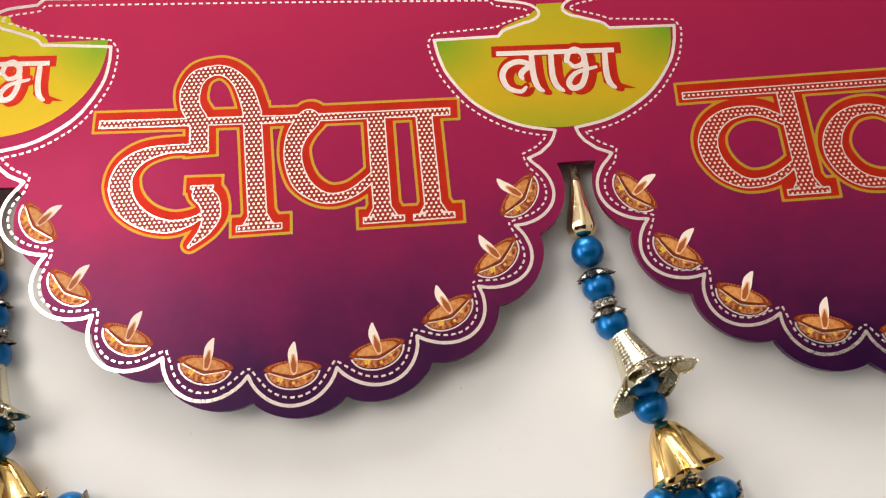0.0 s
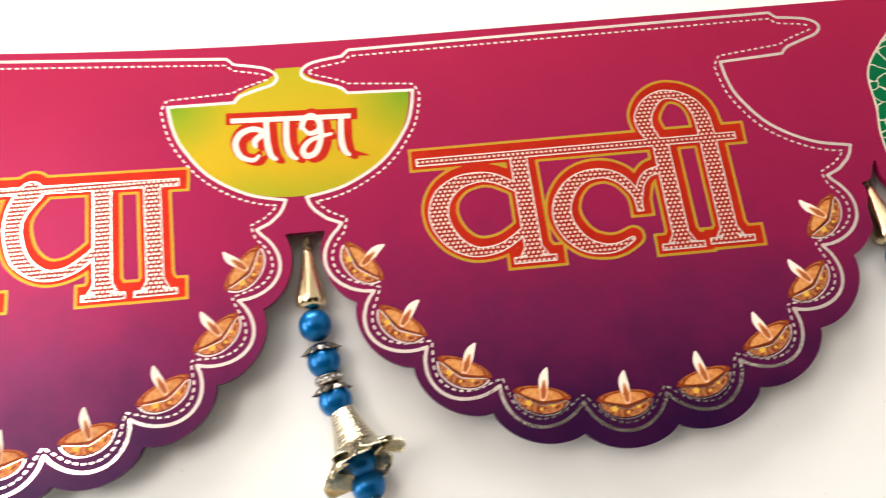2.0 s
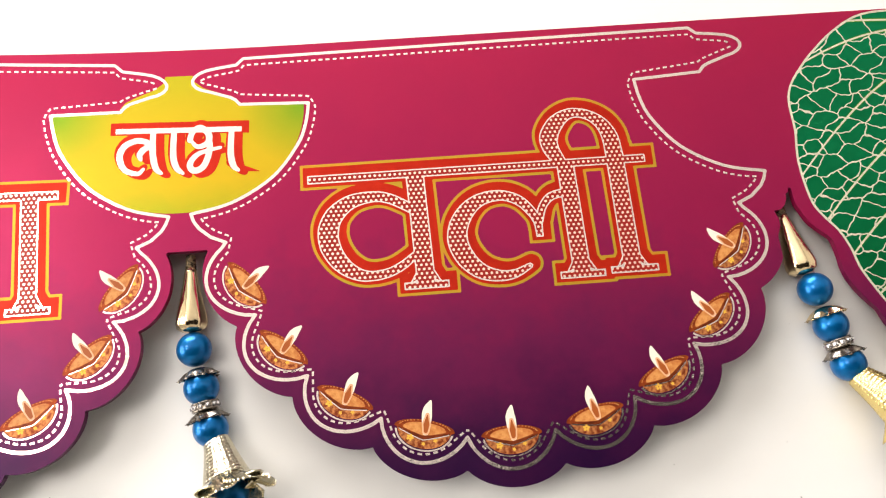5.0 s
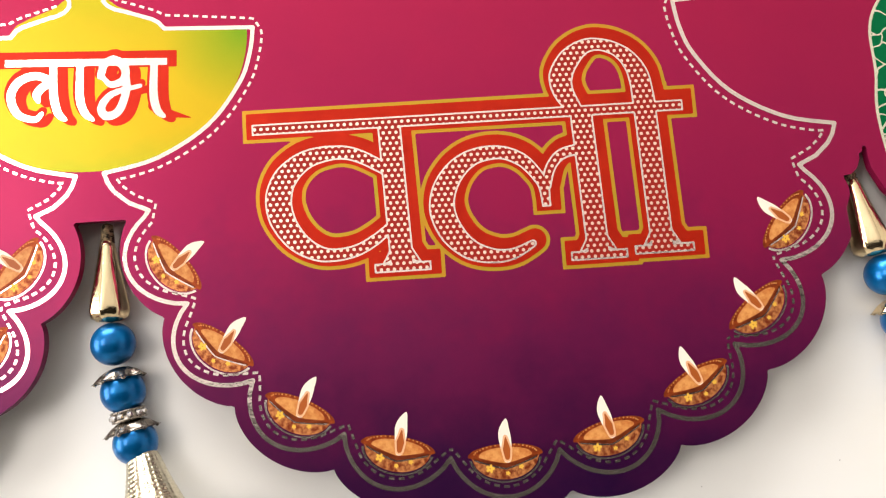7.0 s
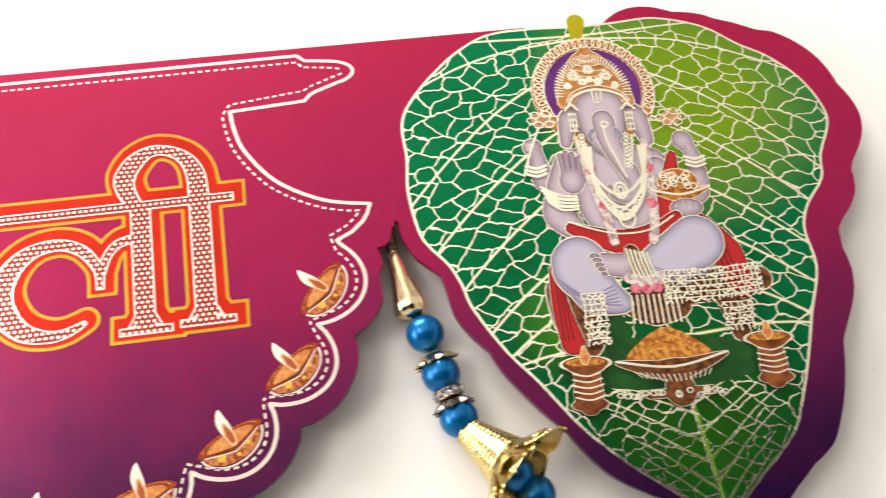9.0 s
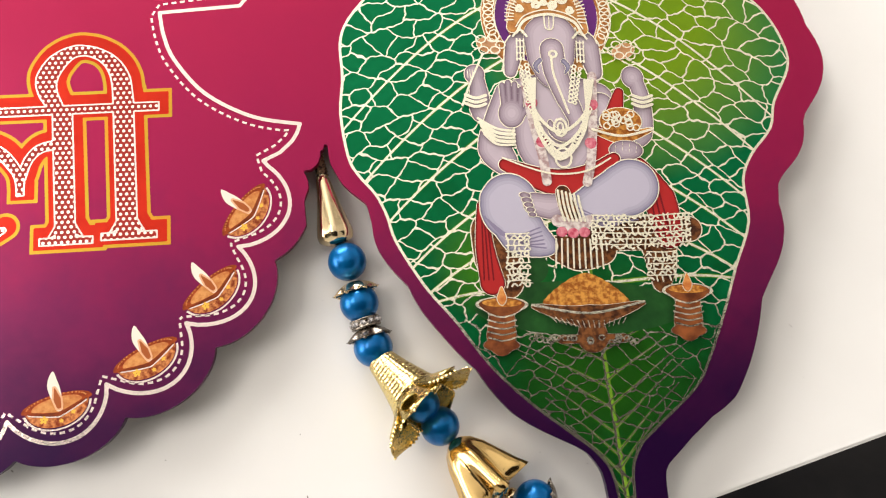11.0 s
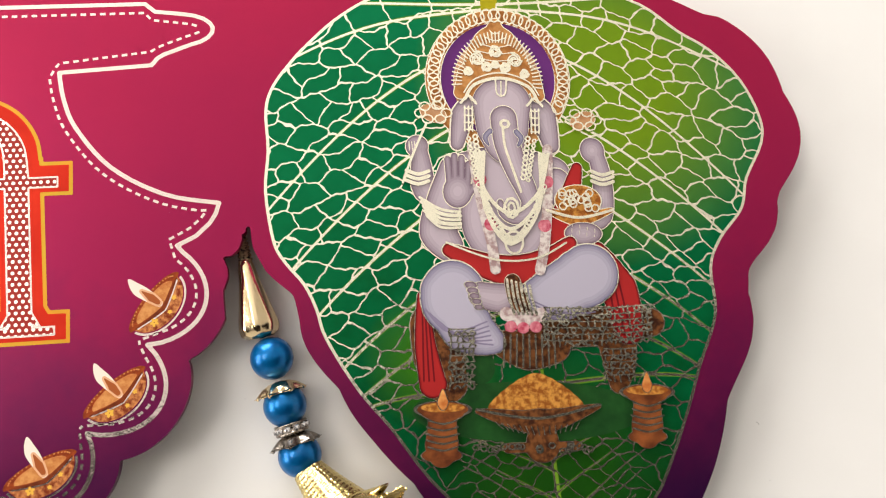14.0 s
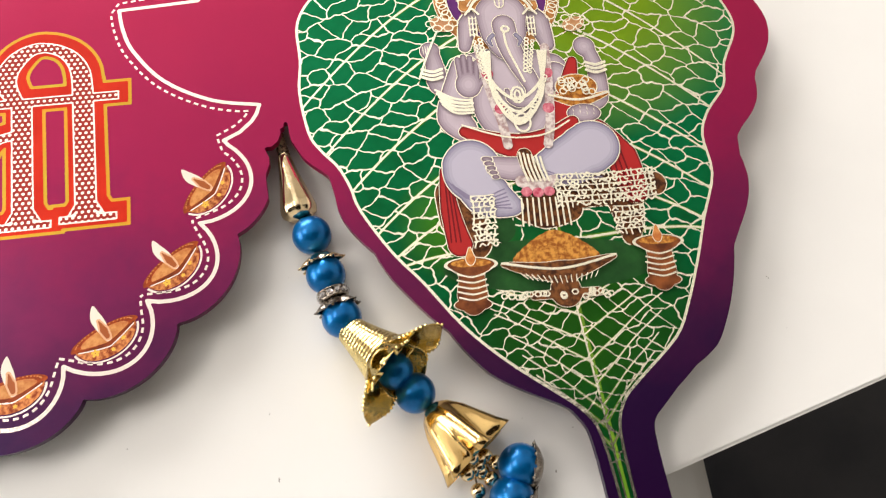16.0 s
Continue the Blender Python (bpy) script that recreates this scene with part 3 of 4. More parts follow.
# ---- yellow lamps with small words ----
LABH = (
    [(-30.6, 37.5), (19.9, 36.2)] ,
    [(-16.1, 30.9), (-18.9, 32.6), (-22.5, 32.9), (-26.7, 30.8), (-28.6, 26.3), (-26.5, 20.9), (-21.4, 18.9), (-19.1, 20.7)] ,
    [(-15.7, 30.6), (-18.7, 29.3), (-20.6, 27.0), (-20.1, 24.8)] ,
    [(-15.4, 36.4), (-15.4, 27.0), (-14.1, 20.8), (-11.9, 18.6)] ,
    [(-7.0, 36.4), (-7.3, 26.0), (-5.9, 20.6), (-3.4, 18.2)] ,
    [(-0.7, 32.1), (0.5, 35.8), (3.6, 37.4), (6.8, 34.5), (6.4, 30.7), (2.5, 29.2), (0.1, 31.6)] ,
    [(6.8, 33.8), (7.2, 27.5), (4.8, 20.8), (0.9, 19.1), (-0.6, 22.1), (3.0, 26.3), (11.5, 28.5)] ,
    [(16.0, 35.3), (15.6, 25.7), (16.6, 20.5), (18.6, 18.4)] ,
)
SHUBH = (LABH[0], [(-27, 33), (-22, 32), (-21, 28), (-26, 27.5), (-29, 29), (-24, 24), (-18, 19)], [(-13, 36), (-12.5, 25.5), (-9.4, 19.8)], [(-14, 18.4), (-11, 14.4), (-7.0, 16), (-9.4, 19.8)], *LABH[5:])


def oil_lamp_print(place, strokes, label):
    s = Sheet(-66, -2, 52, 66, 0.45)
    X, Y = s.X + 3.8, s.Y
    bowl = (np.abs(X / 50.6) ** 2.05 + np.abs((47 - Y) / 44.3) ** 2.05) ** (1 / 2.05)
    f = np.maximum((bowl - 1) * 45, Y - 47.4)
    hump = np.interp(Y, (45, 48.5, 51, 53, 56, 59, 62), (24.5, 23.5, 21.5, 17.5, 10.0, 6.2, 5.6))
    s.f = np.minimum(f, np.maximum(np.maximum(np.abs(X) - hump, Y - 61.8), 46 - Y))
    v, fc = s.mesh(place=place)
    lamp_print = mesh_part("oil_lamp_print", v, fc, M_yellow, hanging, label, 0.00002)
    for nm, dx, dy, half, mat, z in (("red_shadow", 2.6, -1.0, 1.9, M_red, 0.00004), ("red_shadow", 0.4, 0.9, 2.2, M_red, 0.00003), ("foil_letters", 0, 0, 1.15, M_silver, 0.00006)):
        q = Sheet(-42, 10, 30, 44, 0.3)
        if nm == "foil_letters":
            q.bar(*((x + 1.6, y + 1.0) for x, y in strokes[0]), half)
        elif dx < 1:
            q.bar((strokes[0][0][0] - 0.4, strokes[0][0][1] + 2.0), (strokes[0][1][0] + 4.6, strokes[0][1][1] + 1.9), 2.7)
        else:
            q.line([(17, 23), (20.5, 20.6), (28.6, 18.6)], [1.8, 1.5, 0.1])
        for st in strokes[1:]:
            path = [(x + dx + 1.4, y + dy + 1.1) for x, y in smooth_path(st, 6)]
            q.line(path, swell(len(path), half, half * 1.15, half * 0.6))
        v, fc = q.mesh(place=place)
        mesh_part(nm, v, fc, mat, lamp_print, "", z)


oil_lamp_print(lambda x, y: (x, y + 0.018 * -x), LABH, "yellow-green printed oil lamp with the small word लाभ")
oil_lamp_print(lambda x, y: (x - 245.5, y + 14.0 - 0.03 * x), SHUBH, "yellow-green printed oil lamp with the small word शुभ")

# ---- little printed oil lamps along the scallops ----


M_petalyellow = material("yellow_flower_print", (0.78, 0.44, 0.06), 0.4, 0.1)


def diya_parts():
    """Meshes of one little lamp, 20 mm wide, flame upright."""
    made = []

    def add(nm, sheet, mat, z, level=0.0, ring=0.0):
        v, fc = sheet.mesh(level, ring=ring)
        me = bpy.data.meshes.new(nm)
        me.from_pydata(v, [], fc)
        me.materials.append(mat)
        made.append((nm, me, z))

    def sheet():
        return Sheet(-13, -9, 13, 14, 0.22)
    body = sheet()
    X, Y = body.X, body.Y
    bowl = np.maximum((np.hypot(X / 10.2, (Y - 1.6) / 6.9) - 1) * 7.4, Y - 1.9)
    rim = (np.hypot(X / 10.3, (Y - 1.5) / 3.1) - 1) * 3.1
    lip = -0.2 + 1.9 * np.abs(X / 10) ** 1.3
    body.f = np.minimum(bowl, rim)
    smile = sheet()
    smile.f = np.maximum(np.abs((np.hypot(X / 10.8, (Y - 1.6) / 7.6) - 1) * 8.0) - 0.28, Y - 1.2 + 0.6 * np.abs(X / 10))
    add("foil_rim", smile, M_silver, 0.05)
    add("bowl", body, M_clay, 0.06, 0.0)
    inner = sheet()
    inner.f = np.maximum((np.hypot(X / 9.9, (Y - 1.6) / 2.8) - 1) * 2.8, 0.4 - 1.6 + 2.6 * np.abs(X / 10) ** 1.3 - Y)
    add("rim", inner, M_claydark, 0.07, 0.45)
    beads = sheet()
    for a in np.linspace(12, 168, 19):
        beads.oval(9.75 * math.cos(radians(a)), 1.75 + 2.85 * math.sin(radians(a)), 0.3, 0.24)
    add("rim_beading", beads, M_oil, 0.075)
    add("oil", inner, M_oil, 0.08, -0.5)
    lip = sheet()
    lip.line([(x, -1.6 + 2.7 * abs(x / 10) ** 1.25) for x in np.linspace(-9.6, 9.6, 17)], [0.3 + 0.5 * (1 - abs(k - 8) / 8) for k in range(17)], 1.5)
    add("lip", lip, M_lip, 0.085)
    edge = sheet()
    edge.line([(x, -2.3 + 3.1 * abs(x / 10) ** 1.2) for x in np.linspace(-9.4, 9.4, 17)], 0.2, 1.5)
    add("foil_lip", edge, M_silver, 0.09)
    flower = sheet()
    for fx, fy, r in ((-4.9, -2.0, 0.85), (0.4, -3.6, 0.45), (4.6, -1.9, 0.5)):
        for a in range(5):
            flower.oval(fx + r * math.cos(a * 1.257), fy + r * 0.85 * math.sin(a * 1.257), r * 0.7, r * 0.5, a * 72)
    add("flower", flower, M_petalyellow, 0.095)
    fl = sheet()
    fl.line(smooth_path([(0.6, 0.6), (0.3, 5), (0.1, 8.4), (0.9, 12.0)]), swell(25, 1.2, 1.9, 0.1))
    add("flame", fl, M_flame, 0.11)
    core = sheet()
    core.line([(0.6, 1.0), (0.5, 3.2), (0.35, 6.6)], [0.9, 1.25, 0.3])
    add("flame_glow", core, M_flameglow, 0.12, 0.5)
    add("flame_heart", core, M_flamecore, 0.13, -0.1)
    return made


DIYA = diya_parts()
for place in (left_panel, right_panel):
    for k in range(-4, 5):
        phi = radians(k * 18.7)
        x, y = 99.0 * math.sin(phi) * (1 - 0.0009 * k * k), -87.0 * math.cos(phi) - 2.8
        wx, wy = place(x, y)
        lean = 12.6 * k
        wx, wy = wx + 1.7 * math.sin(radians(lean)), wy - (1.7 if place is left_panel else 3.1) * math.cos(radians(lean))
        d = new("diya_print")
        d.parent = hanging
        tagged(d, "little orange clay lamp print with a pale flame")
        d.matrix_local = pose(wx * MM, wy * MM, 0, 0, 0, lean) @ Matrix.Diagonal((0.98, 1.02, 1, 1))
        for nm, me, z in DIYA:
            o = new(nm, me)
            o.parent = d
            o.location.z = z * MM

# ---- leaf ----
sl = signed(Sheet(230, -152, 425, 80, 0.5), leaf_poly, 8.0)
v, fc = sl.mesh()
leaf = mesh_part("leaf_print", v, fc, M_leaf, hanging, "green heart-shaped leaf print with gold foil veins", 0.00003)
v, fc = sl.mesh(0.5, ring=0.95)
mesh_part("foil_rim", v, fc, M_gold, leaf, "", 0.00003)
v, fc = Sheet(306, 56, 336, 84, 0.4).line([(319.6, 64.5), (321.0, 73.5)], [2.2, 3.6]).mesh()
mesh_part("stem", v, fc, M_yellow, leaf, "yellow stem stub", 0.00005)

rng = random.Random(7)


veins = Sheet(230, -152, 425, 80, 0.33)
ribs = Sheet(230, -152, 425, 80, 0.4)
starts = (67, 66, 57, 35, 13, -9, -31, -58, -76, -84, -92, -100, -107, -114, -121, -128)
slopes = (-0.06, 0.24, 0.56, 0.60, 0.62, 0.60, 0.46, 0.10, -0.30, -0.52, -0.66, -0.78, -0.90, -1.0, -1.1, -1.2)


def along(path, s):
    """Point at length s of a path, and the path's direction there."""
    for p, q in zip(path, path[1:]):
        step = (Vector(q) - Vector(p)).length
        if s <= step:
            break
        s -= step
    d = (Vector(q) - Vector(p)).normalized()
    return Vector(p) + d * s, d


LONG, TIGHT = 0.74, 1.14


def spread(d):
    """Length of a step, counted so that cells come out wider than high."""
    return math.hypot(d.x * LONG, d.y * TIGHT)


cells = []
for side in (-1, 1):
    lat = []
    for k, y0 in enumerate(starts):
        y0 += rng.uniform(-1.5, 1.5) + side * 1.0 if k > 1 else 0
        path = []
        for i in range(41):
            u = i / 40
            reach = (100 if k < 8 else 38 - 3 * (k - 8)) * u
            drop = ((30 if k > 1 else 12) * u ** 2.4 * (1 if k < 7 else 0.3) if k < 8 else 2.5 * u * u) + reach * slopes[k] - 5 * math.sin(math.pi * u) * (0 < k < 8) + (0.5 if k < 8 else 0.2) * math.sin(9 * u + k)
            path.append((axis_x(y0) + side * reach, y0 - drop))
        lat.append(path)
        veins.line(path, [0.46 - 0.16 * i / 40 for i in range(41)] if k < 8 else 0.24, 1.0)
        ribs.line(path, [(0.95 if k < 8 else 0.5) * (1 - 0.8 * i / 40) for i in range(41)], 1.0)
    # two staggered rows of cells between neighbouring ribs
    for k, (a, b) in enumerate(zip(lat, lat[1:])):
        s, odd = rng.uniform(2.0, 4.0), False
        while s < (118 if k < 7 else 44):
            pa, d = along(a, s)
            pb = min((Vector(p) for p in b), key=lambda p: (p - pa).length)
            gap = (pa - pb).length
            place = 0.5 if gap < 8 else (0.73 if odd else 0.27) + rng.uniform(-0.07, 0.07)
            c = pa.lerp(pb, place) + d * rng.uniform(-0.8, 0.8)
            odd = not odd
            s += rng.uniform(2.1, 3.3)
            if all(spread(c - o) > (4.4 if c.y > -75 else 4.0) for o in cells):
                cells.append(c)
for _ in range(1500):
    c = Vector((rng.uniform(240, 415), rng.uniform(-140, 72)))
    if all(spread(c - o) > 5.0 for o in cells):
        cells.append(c)
# the borders of the cells nearest to each spot are the small veins
warp_x = veins.X + 0.5 * np.sin(veins.Y * 0.55 + veins.X * 0.23) + 0.16 * np.sin(veins.Y * 2.1 + 1.3)
warp_y = veins.Y + 0.16 * np.abs(veins.X - 330) + 0.7 * np.sin(veins.X * 0.5 + veins.Y * 0.31) + 0.16 * np.sin(veins.X * 1.9 + 0.4)
near = np.full((2, 3) + veins.X.shape, 99.0)
for c in cells:
    w = veins.window((c.x, c.x), (c.y, c.y), 22)
    d = np.hypot((warp_x[w] - c.x) * LONG, (warp_y[w] - c.y) * TIGHT)
    one, two = near[(0, slice(None)) + w], near[(1, slice(None)) + w]
    site = np.stack([d, np.full(d.shape, c.x), np.full(d.shape, c.y)])
    closer = d < one[0]
    two[:] = np.where(closer, one, np.where(d < two[0], site, two))
    one[:] = np.where(closer, site, one)
step_x, step_y = LONG ** 2 * (near[0, 1] - near[1, 1]), TIGHT ** 2 * (near[0, 2] - near[1, 2])
border = np.where(near[1, 0] < 30, (near[1, 0] ** 2 - near[0, 0] ** 2) / (2 * np.hypot(step_x, step_y) + 1e-6), 9.0)
veins.f = np.minimum(veins.f, border - np.where(veins.Y > -80, 0.28, 0.22))
veins.line([(axis_x(y) - 0.5, y) for y in range(68, -150, -6)], 0.28, 1.0)
veins.within(signed(Sheet(230, -152, 425, 80, 0.33), leaf_poly, 8.0).f)
v, fc = veins.mesh()
tagged(mesh_part("vein_network", v, fc, M_gold, leaf, "raised gold foil veins", 0.00004), kind="stuff")
ribs.line([(axis_x(y), y) for y in range(68, -150, -6)], 0.8, 1.0)
ribs.within(signed(Sheet(230, -152, 425, 80, 0.4), leaf_poly, 8.0).f)
v, fc = ribs.mesh()
mesh_part("midrib", v, fc, M_limeleaf, leaf, "lime green printed midrib and side ribs", 0.00002)

# ---- figure printed on the leaf, as plain coloured shapes ----
M_skin = vary(material("lilac_grey_print", rough=0.4, metal=0.15), (0.45, 0.36, 0.41), (0.57, 0.47, 0.52), 45)
M_cloth = vary(material("pale_lilac_cloth_print", rough=0.4, metal=0.15), (0.50, 0.44, 0.52), (0.64, 0.58, 0.65), 40)
M_redcloth = vary(material("crimson_cloth_print", rough=0.36, metal=0.3), (0.30, 0.012, 0.014), (0.48, 0.03, 0.03), 160)
M_violet = material("violet_print", (0.12, 0.02, 0.16), 0.4, 0, 0.03)
M_sweet = vary(material("orange_heap_print", rough=0.36, metal=0.3), (0.30, 0.09, 0.015), (0.66, 0.30, 0.06), 520, 0.42, 0.58)
M_petal = vary(material("white_pink_garland_print", rough=0.36, metal=0.3), (0.40, 0.26, 0.26), (0.72, 0.64, 0.60), 420, 0.4, 0.55)
M_shade = vary(material("dark_green_print", rough=0.36, metal=0.3), (0.01, 0.05, 0.012), (0.02, 0.10, 0.02), 80)


M_amber = vary(material("amber_gold_print", rough=0.36, metal=0.3), (0.36, 0.13, 0.03), (0.62, 0.30, 0.10), 260)
M_peach = vary(material("peach_print", rough=0.36, metal=0.3), (0.55, 0.27, 0.12), (0.70, 0.42, 0.24), 200)
M_brown = vary(material("carved_brown_print", rough=0.36, metal=0.3), (0.05, 0.016, 0.008), (0.22, 0.08, 0.025), 420, 0.4, 0.6)
M_copper = vary(material("copper_brown_print", rough=0.4, metal=0.15), (0.09, 0.022, 0.008), (0.27, 0.08, 0.022), 160)
M_fold = material("lilac_shadow_print", (0.24, 0.20, 0.30), 0.4, 0, 0.03)
M_rose = vary(material("rose_print", rough=0.36, metal=0.3), (0.50, 0.05, 0.10), (0.72, 0.28, 0.33), 500)
M_red1 = material("dark_crimson_print", (0.16, 0.006, 0.010), 0.4, 0.15)


def tones(name, dark, light, steps=6):
    """Printed shading of one colour, from its dark rim to its light middle."""
    made = []
    for i in range(steps):
        q = (i / (steps - 1)) ** 0.8
        made.append(material(name, tuple(a + (b - a) * q for a, b in zip(dark, light)), 0.38, 0.3))
    return tuple(made)


TONES = {M_skin: tones("shaded_lilac_print", (0.19, 0.13, 0.17), (0.52, 0.43, 0.49)), M_cloth: tones("shaded_cloth_print", (0.16, 0.14, 0.23), (0.49, 0.45, 0.55)), M_redcloth: tones("shaded_crimson_print", (0.11, 0.004, 0.006), (0.42, 0.022, 0.022), 3)}
U = 0.178


def on_leaf(u, v):
    """Drawing units of the leaf picture (origin between the brows, v down) to millimetres."""
    return 322.2 + 0.1784 * u - 0.0118 * v, 31.9 - 0.1795 * v - 0.0142 * u


class Shape:
    """One printed colour patch of the picture, drawn from ovals and strokes."""

    count = 0

    def __init__(self, u0, v0, u1, v1, step=0.4):
        a, b = on_leaf(u0, v1), on_leaf(u1, v0)
        self.s = Sheet(a[0] - 8, a[1] - 4, b[0] + 4, b[1] + 4, step)

    def oval(self, u, v, ru, rv, turn=0.0):
        self.s.oval(*on_leaf(u, v), ru * U, rv * U, turn - 4)
        return self

    def stroke(self, pts, half):
        path = smooth_path([on_leaf(*p) for p in pts], 5)
        if isinstance(half, (list, tuple)):
            t = np.linspace(0, len(half) - 1, len(path))
            half = [float(h) * U for h in np.interp(t, range(len(half)), half)]
        else:
            half = half * U
        self.s.line(path, half, 1.5)
        return self

    def done(self, name, mat, level, rim=0.3, label=""):
        Shape.count += 1
        z = (0.07 + 0.006 * Shape.count) * MM
        if rim:
            v, fc = self.s.mesh(rim)
            mesh_part(name + "_foil_edge", v, fc, M_gold, leaf, "", z - 0.003 * MM)
        v, fc = self.s.mesh(0.0)
        made = mesh_part(name, v, fc, TONES.get(mat, (mat,))[0], leaf, label, z)
        for tone, inset in zip(TONES.get(mat, (mat,))[1:], (0.3, 0.7, 1.3, 2.1, 3.2)):
            Shape.count += 1
            v, fc = self.s.mesh(-inset)
            if fc:
                mesh_part(name + "_tone", v, fc, tone, leaf, "", (0.07 + 0.006 * Shape.count) * MM)
        return made


LINES = Sheet(270, -95, 385, 75, 0.3)


def foil_line(pts, half=1.5):
    """A thin foil line of the picture."""
    LINES.line(smooth_path([on_leaf(*p) for p in pts], 5), half * U, 1.0)


def foil_ring(u, v, ru, rv, half=1.5, a0=0, a1=360, n=14):
    LINES.line([on_leaf(u + ru * math.cos(radians(a0 + (a1 - a0) * i / n)), v - rv * math.sin(radians(a0 + (a1 - a0) * i / n))) for i in range(n + 1)], half * U, 1.0)


def scroll(u, v, r, turn):
    """A small foil curl."""
    foil_line([(u + r * (1 - i / 9) * math.cos(turn + i * 0.8), v + r * (1 - i / 9) * math.sin(turn + i * 0.8)) for i in range(8)], 1.3)


pen = random.Random(11)
Shape(-260, 420, 320, 640).oval(40, 545, 205, 52).done("ground_shadow", M_shade, 0, 0)
Shape(-150, -200, 150, 110).oval(-8, -50, 134, 134).done("halo", M_amber, 1)
Shape(-120, -170, 120, 80).oval(-8, -50, 106, 108).done("halo_field", M_violet, 2)
Shape(-110, -150, 100, 80).oval(-10, -42, 80, 92).done("halo_fan", M_peach, 3, 0.2)
for i in range(34):
    a = radians(-25 + 230 * i / 33)
    foil_ring(-8 + 120 * math.cos(a), -50 - 120 * math.sin(a), 11, 13, 1.4, n=8)
for i in range(40):
    a = radians(-5 + 190 * i / 39)
    foil_line([(-10 + 66 * math.cos(a), -42 - 76 * math.sin(a)), (-10 + 84 * math.cos(a), -42 - 96 * math.sin(a))], 1.3)
Shape(-190, 350, 300, 540).stroke([(92, 402), (180, 396), (262, 388)], [32, 34, 24]).stroke([(200, 430), (203, 468), (200, 496)], [34, 26, 16]).stroke([(-128, 400), (-118, 450), (-104, 496)], [40, 44, 36]).stroke([(-4, 430), (40, 440), (84, 432)], [22, 34, 30]).done("throne", M_brown, 4, 0.4)
Shape(-70, 430, 60, 510).oval(-46, 470, 26, 30).done("throne_gap", M_shade, 5, 0)
for u0, v0, cols, rows in ((70, 372, 16, 6), (176, 442, 5, 5), (-98, 412, 4, 9)):
    for row in range(rows):
        for col in range(cols):
            u, v = u0 + 12.5 * col + pen.uniform(-2, 2), v0 + 11.5 * row - 0.05 * 12.5 * col + pen.uniform(-1.5, 1.5)
            kind = pen.random()
            if kind < 0.4:
                foil_ring(u, v, 4.4, 4.4, 1.7, pen.uniform(0, 180), pen.uniform(260, 420), 7)
            elif kind < 0.7:
                foil_line([(u - 5, v + 3), (u, v - 2), (u + 6, v + 2)], 1.7)
            else:
                foil_line([(u, v - 5), (u + pen.uniform(-3, 3), v + 5)], 1.6)
        foil_line([(u0 - 4, v0 - 6 + 11.5 * row), (u0 + 6 * cols, v0 - 6 + 11.2 * row), (u0 + 12.5 * cols - 8, v0 - 6 + 11.5 * row - 0.6 * cols)], 1.2)
for k in range(9):
    foil_line([(-4 + 11 * k, 414), (-6 + 11.5 * k, 470)], 1.8)
Shape(-180, 340, -90, 520).stroke([(-146, 350), (-142, 430), (-128, 500)], [10, 18, 24]).done("red_drape", M_redcloth, 5, 0.2)
Shape(130, 240, 270, 440).stroke([(168, 262), (205, 330), (222, 400)], [16, 34, 28]).done("red_drape", M_redcloth, 5, 0.2)
for k in range(3):
    Shape(-180, 340, -90, 520, 0.25).stroke([(-147 + 5 * k, 372), (-144 + 9 * k, 495)], 1.6).done("fold", M_red1, 5, 0)
    Shape(150, 270, 270, 440, 0.25).stroke([(186 + 9 * k, 308), (200 + 13 * k, 412)], 1.8).done("fold", M_red1, 5, 0)
Shape(-150, -50, -30, 120).stroke([(-62, -8), (-74, 20), (-84, 74)], [10, 20, 12]).done("ear", M_skin, 6, 0.5)
Shape(30, -50, 150, 120).stroke([(58, -14), (74, 16), (88, 72)], [10, 24, 14]).done("ear", M_skin, 6, 0.5)
Shape(-190, 60, -60, 200).stroke([(-90, 170), (-140, 160), (-150, 110), (-155, 85)], [30, 24, 17, 15]).oval(-157, 82, 20, 20).done("raised_arm", M_skin, 6)
Shape(70, 40, 230, 260).stroke([(110, 140), (170, 200), (182, 140), (172, 90)], [22, 24, 18, 15]).oval(164, 78, 22, 24, 30).done("raised_arm", M_skin, 6)
for k in range(3):
    foil_line([(-176, 128 + 9 * k), (-155, 134 + 9 * k), (-136, 128 + 9 * k)], 3.2)
    foil_line([(160, 118 + 9 * k), (180, 124 + 9 * k), (200, 118 + 9 * k)], 3.2)
    foil_line([(-172 + 5 * k, 75), (-170 + 5 * k, 92)], 0.8)
for u, v, s in ((-128, 20, -1), (148, 22, 1)):
    for k in range(6):
        foil_ring(u + 24 * math.cos(k), v + 14 * math.sin(k), 10, 8, 1.3, n=8)
    Shape(u - 40, v - 40, u + 40, v + 40).oval(u, v, 24, 16, 20 * s).done("lotus", M_peach, 5, 0.2)
foil_line([(-182, 150), (-165, 100), (-140, 40)], 2.2)
Shape(-130, 60, 140, 320).stroke([(-75, 130), (0, 120), (85, 130)], [38, 46, 38]).oval(5, 205, 84, 92).done("torso", M_skin, 7, 0.25)
Shape(-180, 100, -40, 300).stroke([(-88, 125), (-112, 190), (-118, 235), (-100, 262)], [30, 30, 34, 26]).done("arm", M_skin, 8, 0.35)
for k in range(5):
    foil_line([(-152 + 3 * k, 176 + 8 * k), (-115, 196 + 8 * k), (-80, 200 + 7 * k)], 3.4 if k % 2 else 2.4)
